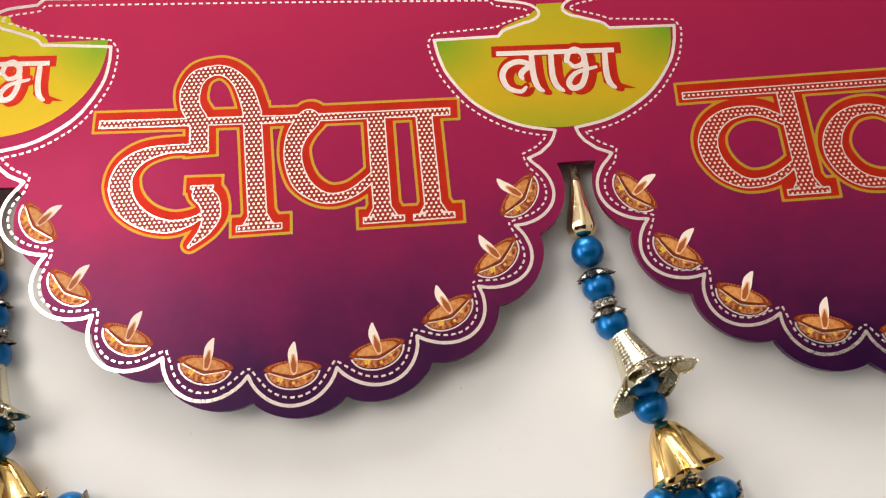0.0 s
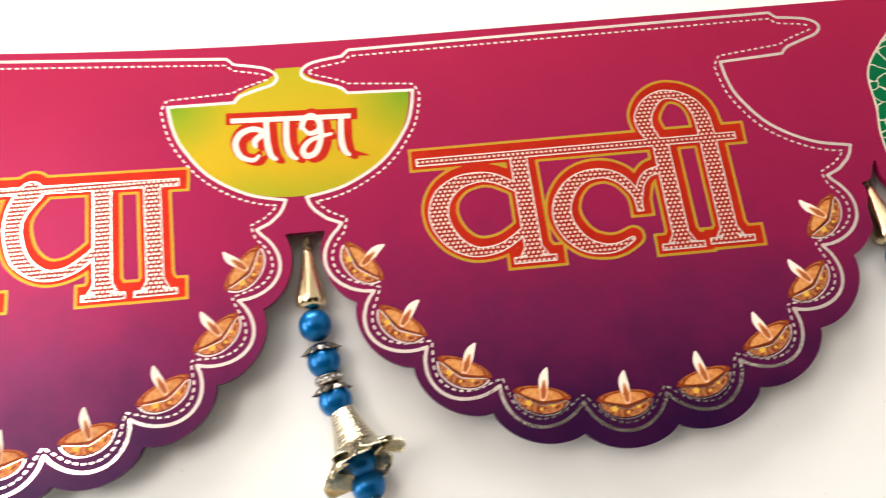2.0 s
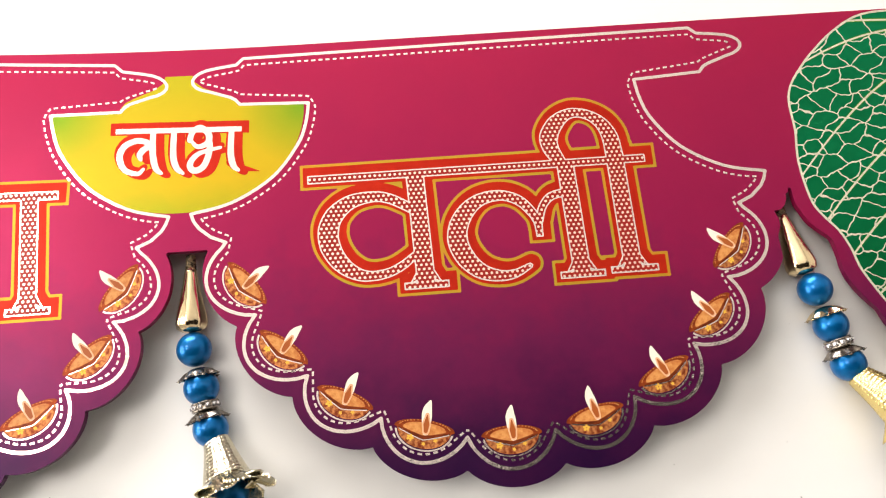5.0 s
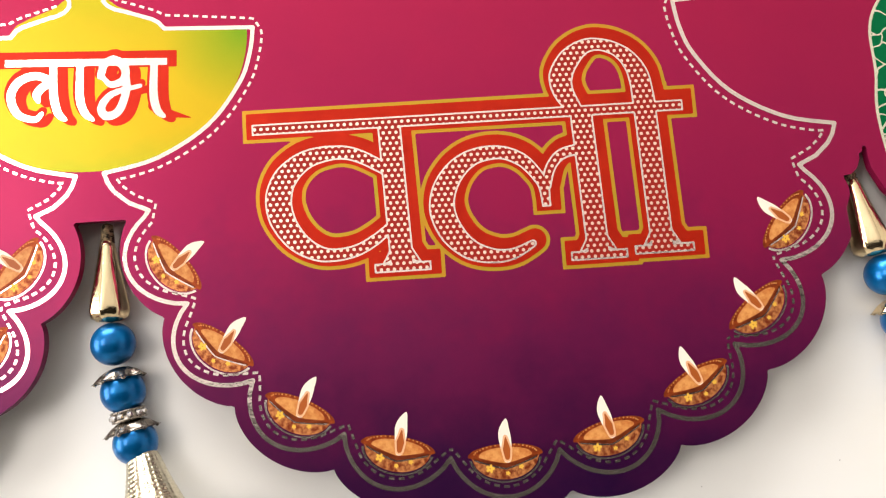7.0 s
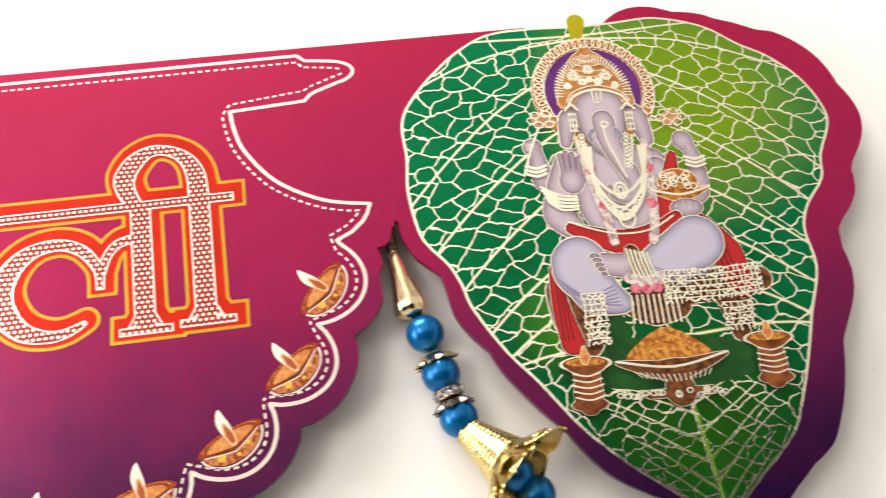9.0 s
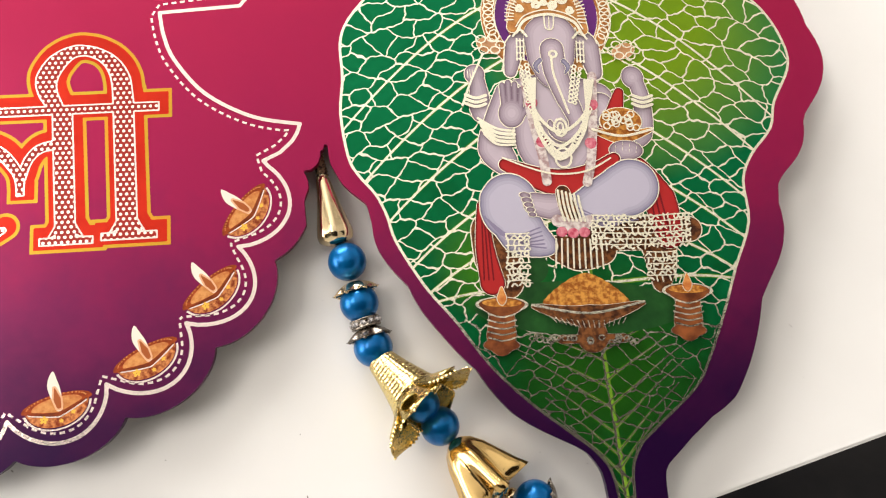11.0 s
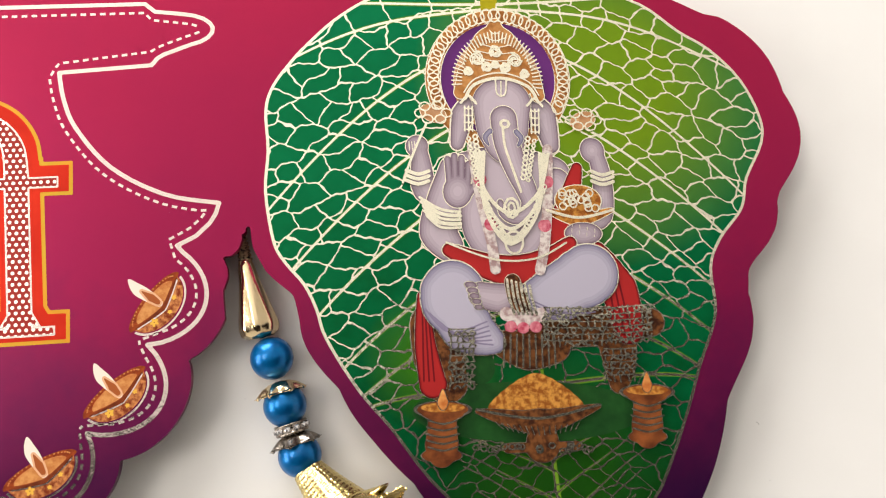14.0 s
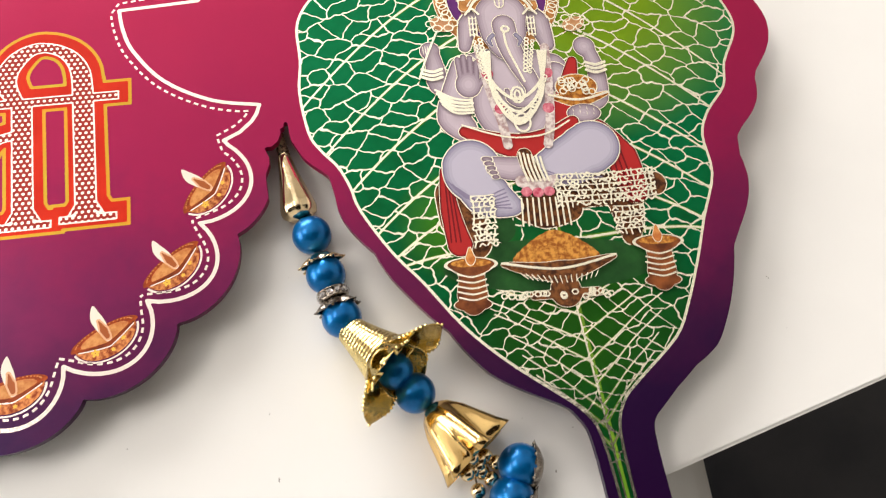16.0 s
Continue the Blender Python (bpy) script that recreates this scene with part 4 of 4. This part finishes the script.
Shape(-130, 90, -40, 210).oval(-84, 162, 26, 30, -6).stroke([(-98, 150), (-102, 104)], 6).stroke([(-88, 150), (-90, 98)], 6).stroke([(-77, 150), (-77, 101)], 6).stroke([(-67, 155), (-64, 112)], 6).stroke([(-66, 170), (-48, 142)], 6).done("open_palm", M_skin, 10, 0.28)
Shape(60, 100, 190, 280).stroke([(95, 140), (128, 200), (140, 240), (120, 262)], [26, 26, 24, 20]).done("arm", M_skin, 8, 0.35)
Shape(20, 90, 150, 320).stroke([(134, 112), (112, 190), (70, 290)], [10, 22, 20]).done("red_sash", M_redcloth, 9, 0.2)
Shape(60, 120, 220, 260).stroke([(78, 192), (135, 206), (196, 188)], [4, 13, 4]).oval(135, 172, 42, 28).done("sweet_dish", M_sweet, 11, 0.3)
for i in range(16):
    foil_ring(135 + pen.uniform(-36, 36), 176 + pen.uniform(-20, 12), 7, 7, 1.3, n=7)
foil_line([(76, 192), (135, 204), (198, 188)], 2.6)
Shape(100, 200, 190, 280).oval(143, 232, 34, 20).done("holding_palm", M_skin, 12, 0.2)
for k in range(4):
    foil_line([(122 + 14 * k, 216), (120 + 14 * k, 238)], 0.7)
Shape(-130, 250, 160, 340).stroke([(-100, 268), (-10, 300), (70, 288), (118, 250)], [12, 26, 26, 12]).done("waist_cloth", M_redcloth, 13, 0.3)
foil_line([(-105, 255), (-50, 275), (0, 285), (60, 278), (110, 250)], 1.8)
Shape(-180, 270, 20, 460).oval(-92, 352, 58, 66, 10).stroke([(-110, 340), (-70, 400), (-20, 428)], [40, 46, 18]).done("folded_leg", M_cloth, 14, 0.4)
Shape(0, 240, 230, 420).oval(140, 312, 60, 54, 20).stroke([(40, 360), (90, 340), (150, 305)], [30, 48, 54]).done("folded_leg", M_cloth, 15, 0.4)
for k in range(6):
    Shape(-170, 290, 20, 460, 0.25).stroke([(-142 + 8 * k, 372 + 7 * k), (-100 + 8 * k, 412 + 3 * k), (-34 + 2 * k, 392 + 8 * k)], 1.5).done("fold", M_fold, 16, 0)
for k in range(4):
    Shape(20, 270, 210, 420, 0.25).stroke([(42 + 3 * k, 352 + 8 * k), (100, 374 + 4 * k), (160 - 10 * k, 372 + 2 * k)], 1.5).done("fold", M_fold, 17, 0)
Shape(-80, 310, 70, 400).stroke([(-44, 345), (-15, 350), (5, 345)], [22, 25, 20]).done("foot", M_skin, 18, 0.25)
for k in range(5):
    Shape(-90, 310, -30, 400, 0.25).oval(-62 + 3.4 * k, 329 + 9.5 * k, 11 - 0.9 * k, 6.0 - 0.4 * k, -8).done("toe", M_skin, 18, 0.2)
Shape(-10, 300, 70, 400).stroke([(12, 322), (20, 350), (34, 372)], [14, 16, 12]).done("anklet", M_brown, 19, 0.2)
for k in range(6):
    foil_line([(2 + 8 * k, 318 + 2 * k), (6 + 8 * k, 350), (14 + 8 * k, 378)], 2.3)
for pts in (((-58, 80), (-44, 170), (-25, 250), (-18, 300)), ((80, 80), (78, 170), (72, 250), (62, 300))):
    Shape(-90, 60, 120, 330, 0.3).stroke(pts, 9.5).done("garland", M_petal, 19, 0)
    for u, v in (pts[1], pts[2]):
        Shape(u - 20, v - 20, u + 20, v + 20, 0.25).oval(u, v - 30, 12, 12).done("rose", M_rose, 19, 0)
Shape(-20, 360, 70, 430).stroke([(0, 378), (30, 388), (62, 378)], 12).done("garland", M_petal, 20, 0)
for k in range(3):
    Shape(-20, 360, 80, 430, 0.25).oval(8 + 22 * k, 402 - 2 * abs(k - 1), 11, 10).done("rose", M_rose, 20, 0)
for dy in (0, 26, 50):
    foil_line([(-52 + dy * 0.3, 90), (-36, 160 + dy * 0.6), (10, 200 + dy * 1.1), (62, 160 + dy * 0.6), (80 - dy * 0.3, 90)], 3.4)
for i in range(34):
    q = i / 33
    foil_ring(-46 + 118 * q, 150 + 96 * math.sin(math.pi * q), 5, 5, 1.2, n=6)
foil_ring(16, 252, 16, 20, 2.2)
Shape(-100, -180, 90, 0).stroke([(-14, -158), (-14, -138), (-14, -118)], [6, 18, 30]).stroke([(-14, -110), (-12, -80), (-10, -52)], [40, 58, 66]).stroke([(-70, -60), (-78, -20)], 12).stroke([(56, -60), (64, -20)], 12).done("crown", M_amber, 24, 0.3)
Shape(-90, -90, 90, 130).oval(-3, -2, 54, 48).stroke([(-3, 10), (-2, 40), (2, 74)], [52, 48, 34]).done("head", M_skin, 22, 0.12)
Shape(-50, 0, 100, 260).stroke([(0, 26), (6, 70), (22, 118), (38, 152), (46, 178), (38, 200), (16, 207), (-2, 198), (-8, 180)], [24, 24, 21, 19, 16, 14, 12, 9, 5]).done("trunk", M_skin, 23, 0.28)
foil_line([(-2, 40), (2, 78), (16, 120), (30, 160)], 2.4)
for side in (-1, 1):
    # short curved tusks beside the trunk and beaded bands beside the cheeks
    Shape(-60, 30, 70, 110, 0.25).stroke([(-1 + side * 24, 50), (-1 + side * 33, 62), (-1 + side * 27, 76)], [5, 5, 2]).done("tusk", M_cloth, 23, 0.15)
    for k in range(9):
        foil_ring(-4 + side * (48 - 1.2 * k), 62 + 9 * k, 4.5, 4.5, 1.5, n=6)
        foil_ring(-4 + side * (60 - 1.6 * k), 66 + 9 * k, 3.5, 3.5, 1.3, n=6)
foil_line([(-14, -46), (-12, -22), (-4, -16), (4, -22), (6, -46)], 1.5)
foil_line([(-4, -44), (-4, -16)], 1.2)
foil_ring(2, 36, 8, 7, 2.5, n=7)
foil_ring(12, 190, 13, 18, 2.4, n=9)
foil_ring(12, 190, 6, 10, 2.0, n=7)
for k in range(5):
    foil_line([(-14 - (10 + 9 * k), -140 + 13 * k), (-14, -134 + 13 * k), (-14 + (10 + 9 * k), -140 + 13 * k)], 1.0)
for u, v, r in ((-48, -85, 14), (22, -85, 14), (-14, -100, 12), (-30, -70, 10), (4, -70, 10), (-64, -60, 9), (40, -60, 9), (-14, -75, 8)):
    for tr in (0, 2.2, 4.3):
        scroll(u, v, r, tr)
foil_line([(-70, -8), (-52, -36), (-4, -50), (46, -36), (64, -8)], 3.0)
foil_line([(-72, -20), (-52, -46), (-4, -60), (46, -46), (66, -20)], 1.4)
for x in (-64, 58):
    for k in range(3):
        foil_line([(x - 7 + 7 * k, 6), (x - 7 + 7 * k, 52)], 1.5)
    for k in range(4):
        foil_line([(x - 8, 10 + 13 * k), (x + 8, 10 + 13 * k)], 1.2)
    foil_line([(x - 14, 0), (x, -14), (x + 14, 0)], 2.4)
Shape(-80, 470, 190, 570).stroke([(-20, 540), (50, 515), (120, 536)], [14, 36, 14]).done("offering_mound", M_sweet, 27, 0)
Shape(-100, 520, 210, 640).stroke([(-52, 545), (55, 562), (160, 535)], [4, 22, 4]).stroke([(58, 570), (60, 600)], [20, 30]).stroke([(0, 606), (120, 602)], 8).done("offering_bowl", M_brown, 28, 0.2)
foil_line([(-54, 542), (55, 556), (162, 532)], 2.4)
for k in range(15):
    foil_line([(-22 + 10.5 * k, 562 + 8 * math.sin(k / 14 * 3.1)), (-8 + 9 * k, 574 + 10 * math.sin(k / 14 * 3.1))], 1.0)
for i in range(22):
    foil_ring(pen.uniform(-60, 150), pen.uniform(598, 612), 6, 5, 1.3, n=6)
for x, y in ((-112, 556), (248, 524)):
    Shape(x - 60, y - 80, x + 60, y + 90).stroke([(x - 1, y + 4), (x - 1, y + 22), (x - 2, y + 44), (x - 2, y + 60)], [24, 25, 28, 22]).oval(x - 2, y + 62, 34, 12).done("brass_lamp", M_copper, 29, 0.15)
    Shape(x - 60, y - 60, x + 60, y + 30).oval(x, y - 14, 44, 13).stroke([(x - 30, y - 8), (x, y - 2), (x + 30, y - 8)], [6, 12, 6]).done("lamp_bowl", M_copper, 30, 0.35)
    Shape(x - 60, y - 60, x + 60, y + 30).oval(x, y - 17, 38, 8).done("lamp_oil", M_sweet, 30, 0)
    Shape(x - 30, y - 80, x + 30, y + 20, 0.25).stroke([(x, y - 18), (x, y - 26), (x, y - 46)], [5, 9, 1.5]).done("lamp_flame", M_oil, 31, 0.25)
    for k in range(5):
        foil_line([(x - 30 + 2 * abs(k - 2), y + 4 + 11 * k), (x, y + 10 + 11 * k), (x + 28 - 2 * abs(k - 2), y + 4 + 11 * k)], 1.6)
v, fc = LINES.mesh()
mesh_part("foil_linework", v, fc, M_gold, leaf, "fine raised gold foil lines", (0.08 + 0.006 * Shape.count) * MM)

# ---- bead strings ----


def lathe(profile, segs=24, lobes=0, depth=0.0, lobe_from=0.0):
    """A turned form round z from (radius, height) in mm; lobes wave its far end."""
    bm = bmesh.new()
    top = profile[-1][1]
    low = profile[0][1]
    rings = []
    for r, h in profile:
        q = (h - low) / (top - low + 1e-9)
        k = max(0.0, (q - lobe_from) / (1 - lobe_from + 1e-9)) if lobes else 0.0
        rings.append([bm.verts.new(((r * (1 + depth * k * math.cos(lobes * a))) * math.cos(a) * MM, (r * (1 + depth * k * math.cos(lobes * a))) * math.sin(a) * MM, h * MM)) for a in (2 * math.pi * i / segs for i in range(segs))])
    for a, b in zip(rings, rings[1:]):
        for i in range(segs):
            f = bm.faces.new((a[i], a[(i + 1) % segs], b[(i + 1) % segs], b[i]))
            f.smooth = True
    return bm


def spike_cap(n=7):
    """A small flower-shaped bead cap with turned-up tips."""
    bm = lathe([(1.4, 0.2), (3.4, 0.6), (5.3, 1.7), (6.4, 3.1), (7.0, 3.9), (7.2, 3.7), (6.6, 3.9), (6.0, 3.2), (4.9, 2.1), (3.2, 1.2)], 56, n, 0.05, 0.1)
    for i in range(n):
        a = 2 * math.pi * i / n
        bmesh.ops.create_icosphere(bm, subdivisions=1, radius=0.7 * MM, matrix=Matrix.Translation((7.3 * math.cos(a) * MM, 7.3 * math.sin(a) * MM, 3.8 * MM)))
    return bm


def studded_cup():
    """A flaring cup covered with rows of small studs."""
    bm = bmesh.new()
    rings = []
    for i in range(61):
        h = -1 + 18 * i / 60
        r = np.interp(h, (-1, 0, 5, 10, 15, 17), (3.6, 4.6, 5.6, 6.8, 8.2, 8.8))
        rings.append([bm.verts.new((q * math.cos(a) * MM, q * math.sin(a) * MM, h * MM)) for a, q in ((2 * math.pi * j / 108, r + 0.26 * abs(math.sin(math.pi * i / 5)) * abs(math.sin(13.5 * 2 * math.pi * j / 108))) for j in range(108))])
    for a, b in zip(rings, rings[1:]):
        for j in range(108):
            bm.faces.new((a[j], a[(j + 1) % 108], b[(j + 1) % 108], b[j])).smooth = True
    return bm


def petal(angle, reach):
    """A broad round petal at the mouth of a flower cup, its beaded edge rolled back."""
    bm = bmesh.new()
    grid = []
    for i in range(13):
        u = i / 12
        r = 8.4 + reach * 1.2 * math.sin(u * 1.35)
        h = 17.0 + 9.0 * math.sin(u * 1.75)
        half = (9.4 * (1 + 0.25 * math.sin(math.pi * u)) * math.sqrt(max(0.0, 1 - u ** 4.5)) + 0.7) / r
        row = []
        for j in range(11):
            q = j / 5 - 1
            a = radians(angle) + q * half
            rr = r * (1 - 0.10 * q * q)
            row.append(bm.verts.new((rr * math.cos(a) * MM, rr * math.sin(a) * MM, (h - 1.4 * q ** 4 * u + 0.5 * math.cos(5 * q) * u) * MM)))
        grid.append(row)
    for a, b in zip(grid, grid[1:]):
        for i in range(10):
            bm.faces.new((a[i], a[i + 1], b[i + 1], b[i])).smooth = True
    edge = [row[0].co.copy() for row in grid[5:]] + [v.co.copy() for v in grid[12][2:9:3]] + [row[10].co.copy() for row in grid[5:]]
    bmesh.ops.solidify(bm, geom=bm.faces[:], thickness=0.7 * MM)
    for v in edge:
        bmesh.ops.create_icosphere(bm, subdivisions=1, radius=0.6 * MM, matrix=Matrix.Translation(v))
    return bm


def ball(r):
    bm = bmesh.new()
    bmesh.ops.create_uvsphere(bm, u_segments=28, v_segments=18, radius=r * MM)
    for f in bm.faces:
        f.smooth = True
    return bm


def rondelle():
    """A crystal ring: a metal hoop set with stones."""
    bm = lathe([(3.0, -1.6), (5.0, -1.7), (5.3, -1.2), (4.7, -0.9), (4.7, 0.9), (5.3, 1.2), (5.0, 1.7), (3.0, 1.6)], 24)
    return bm


def stones():
    bm = bmesh.new()
    for i in range(11):
        a = 2 * math.pi * i / 11
        bmesh.ops.create_icosphere(bm, subdivisions=1, radius=1.15 * MM, matrix=Matrix.Translation((4.8 * math.cos(a) * MM, 4.8 * math.sin(a) * MM, 0)))
    return bm


M_hammered = foil("beaded_pale_gilt", (0.72, 0.66, 0.50), 0.2)
M_hammergold = foil("beaded_gold", (0.78, 0.62, 0.26), 0.18)
for m in (M_hammered, M_hammergold):
    vor = node(m, "ShaderNodeTexVoronoi", Scale=780.0)
    m.node_tree.links.new(coords(m), vor.inputs["Vector"])
    bump(m, vor.outputs["Distance"], 0.3, 0.0004)


def bead_string(path, slack, ends, cup, cup_label, roll):
    """A string of beads from its loop at the board to its tassel; path in mm on the table."""
    P = np.array(smooth_path(path, 10))
    s = np.concatenate(([0], np.cumsum(np.hypot(*np.diff(P, axis=0).T))))
    string = thing("bead_string", "string of blue beads with " + cup_label + " cup lying on the table", "bead string", "bead strings of the hanging")

    def spot(d, height):
        x, y = np.interp(d, s, P[:, 0]), np.interp(d, s, P[:, 1])
        return Vector((x * MM, y * MM, TABLE_Z + height * MM))

    def put(name, bm, mat, d, height, height2=None, spin=0.0, label=""):
        a, b = spot(d - 1.5, height), spot(d + 1.5, height if height2 is None else height2)
        m = Matrix.Translation(spot(d, height)) @ (b - a).to_track_quat("Z", "Y").to_matrix().to_4x4() @ Matrix.Rotation(radians(spin), 4, "Z")
        bmesh.ops.transform(bm, matrix=m, verts=bm.verts)
        return part(name, bm, mat, string, label)
    d = slack
    knot = lathe([(0.4, -slack)] + [(1.35 + 0.55 * abs(math.sin(1.15 * k)) + 0.015 * k, -slack + 0.4 + (slack + 0.4) * k / 24) for k in range(25)], 14, 3, 0.10, 0.0)
    put("loop_thread", knot, M_thread, d, 6.0, None, 0, "twisted dark and gilt thread")
    put("drop_cap", lathe([(1.2, -0.6), (2.0, 0), (2.5, 2), (3.3, 7), (4.5, 13), (5.7, 19), (6.0, 21.5), (5.5, 23.6), (3.6, 24.9), (1.0, 25.2)], 32, 8, 0.07, 0.35), M_brass, d + 0.5, 6.3, 6.3, 0, "long gilt drop")
    put("bead", ball(6.65), M_blue, d + 32.5, 6.65)
    put("bead_cap", spike_cap(), M_steel if cup is M_hammered else M_brass, d + 39.7, 6.7, None, 10)
    put("bead", ball(6.65), M_blue, d + 47.5, 6.65)
    put("crystal_ring", rondelle(), M_steel, d + 54.7, 6.4)
    put("stones", stones(), M_crystal, d + 54.7, 6.4)
    put("bead_cap", spike_cap(6), M_steel, d + 55.9, 6.6, None, 40)
    put("bead", ball(6.65), M_blue, d + 63.4, 6.65)
    c = d + 68.6
    body = studded_cup()
    put("cup", body, cup, c, 7.2, 8.4, 0, cup_label + " ribbed cup")
    brim = lathe([(8.4, 16.4), (9.4, 18.0), (10.2, 19.6), (10.6, 20.8), (10.1, 21.0), (9.5, 19.8), (8.8, 18.6), (8.0, 17.4)], 48, 4, 0.10, 0.2)
    put("brim", brim, cup, c, 8.4, 9.4, roll, "flared wavy brim")
    put("rim", lathe([(8.6, 16.2), (9.4, 17.0), (9.6, 18.0), (8.9, 18.6), (8.2, 17.6)], 32), cup, c, 8.4, 9.4)
    for angle, reach in ((roll, 9.0), (roll + 90, 5.5), (roll + 180, 9.0), (roll + 270, 3.5)):
        put("petal", petal(angle, reach), cup, c, 8.6, 9.8, 0, "curled petal")
    put("bead", ball(6.2), M_blue, c + 20, 9.4)
    put("bead", ball(6.6), M_blue, c + 29.5, 7.4)
    put("bead_thread", lathe([(0.5, 0), (2.0, 1), (1.6, 4), (0.6, 5)], 10), M_thread, c + 33, 6)
    b = c + 36.5
    put("bell", lathe([(0.9, -0.7), (3.0, 0), (5.4, 2.0), (7.4, 6), (8.8, 12), (10.0, 17.6), (10.9, 20.6), (10.2, 20.6), (9.0, 17), (7.4, 11), (4.8, 3.6)], 48, 6, 0.05, 0.3), M_gilt, b, 9.0, 9.2, 20, "fluted gilt bell")
    rnd = random.Random(3)
    for k in range(5):
        o = part("gilt_ball", ball(2.5), M_brass, string)
        q = spot(b + 20 + 2.6 * (k // 2) + rnd.uniform(-0.6, 0.6), 3.2 + 2.6 * (k % 2))
        u = spot(b + 21, 0) - spot(b + 18, 0)
        side = Vector((-u.y, u.x, 0)).normalized() * ((k % 3 - 1) * 4.0 * MM)
        o.location = q + side
    root = spot(b + 20, 0)
    for x, y in ends:
        o = part("end_bead", ball(7.0), M_blue, string)
        o.location = Vector((x * MM, y * MM, TABLE_Z + 7.0 * MM))
        way = Vector((x * MM - root.x, y * MM - root.y, 0)).normalized()
        capm = Matrix.Translation(o.location + way * 5.2 * MM) @ (-way).to_track_quat("Z", "Y").to_matrix().to_4x4()
        bm = spike_cap(6)
        bmesh.ops.transform(bm, matrix=capm @ Matrix.Translation((0, 0, -2.2 * MM)), verts=bm.verts)
        part("end_cap", bm, M_steel, string, "tarnished flower cap")
        bm = lathe([(0.3, 0), (0.3, 1)], 8)
        L = (o.location - root).length / MM
        bmesh.ops.transform(bm, matrix=Matrix.Translation((root.x, root.y, TABLE_Z + 4 * MM)) @ way.to_track_quat("Z", "Y").to_matrix().to_4x4() @ Matrix.Diagonal((1, 1, L, 1)), verts=bm.verts)
        part("end_thread", bm, M_thread, string)
        for q in (0.2, 0.52):
            o = part("gilt_ball", ball(2.5), M_brass, string)
            o.location = root.lerp(Vector((x * MM, y * MM, TABLE_Z)), q) + Vector((0, 0, 3.6 * MM))
    return string


bead_string([(-0.6, -12.6), (-0.6, -18.0), (0.0, -41.0), (0.9, -49.8), (3.6, -64.4), (6.9, -79.6), (9.4, -84.9), (14.8, -101), (17.6, -112.9), (20.6, -121), (25.8, -135), (28, -146)], 5.4, [(16.8, -150.2), (28.2, -150.9), (39.8, -147.5)], M_hammered, "pale silver-gilt", 28)
bead_string([(-249.5, -4), (-249, -12), (-246.5, -35.1), (-244.8, -45.9), (-243.2, -58), (-240.8, -74), (-239.5, -84.2), (-235.1, -112.7), (-228.4, -126.9), (-214, -140)], 9, [(-205.2, -137.4), (-211, -151)], M_hammered, "pale silver-gilt", 60)
bead_string([(237.2, -2.0), (236.8, -12), (242.2, -36.7), (244.5, -45.2), (247.9, -59.8), (252.0, -75.8), (254.8, -80.4), (268.0, -96.5), (274.5, -105.3), (278.7, -110.9), (289.7, -128.2), (295, -137)], 11.2, [(302.2, -129.0), (298.0, -138.2), (289, -144)], M_hammergold, "bright gold", 14)
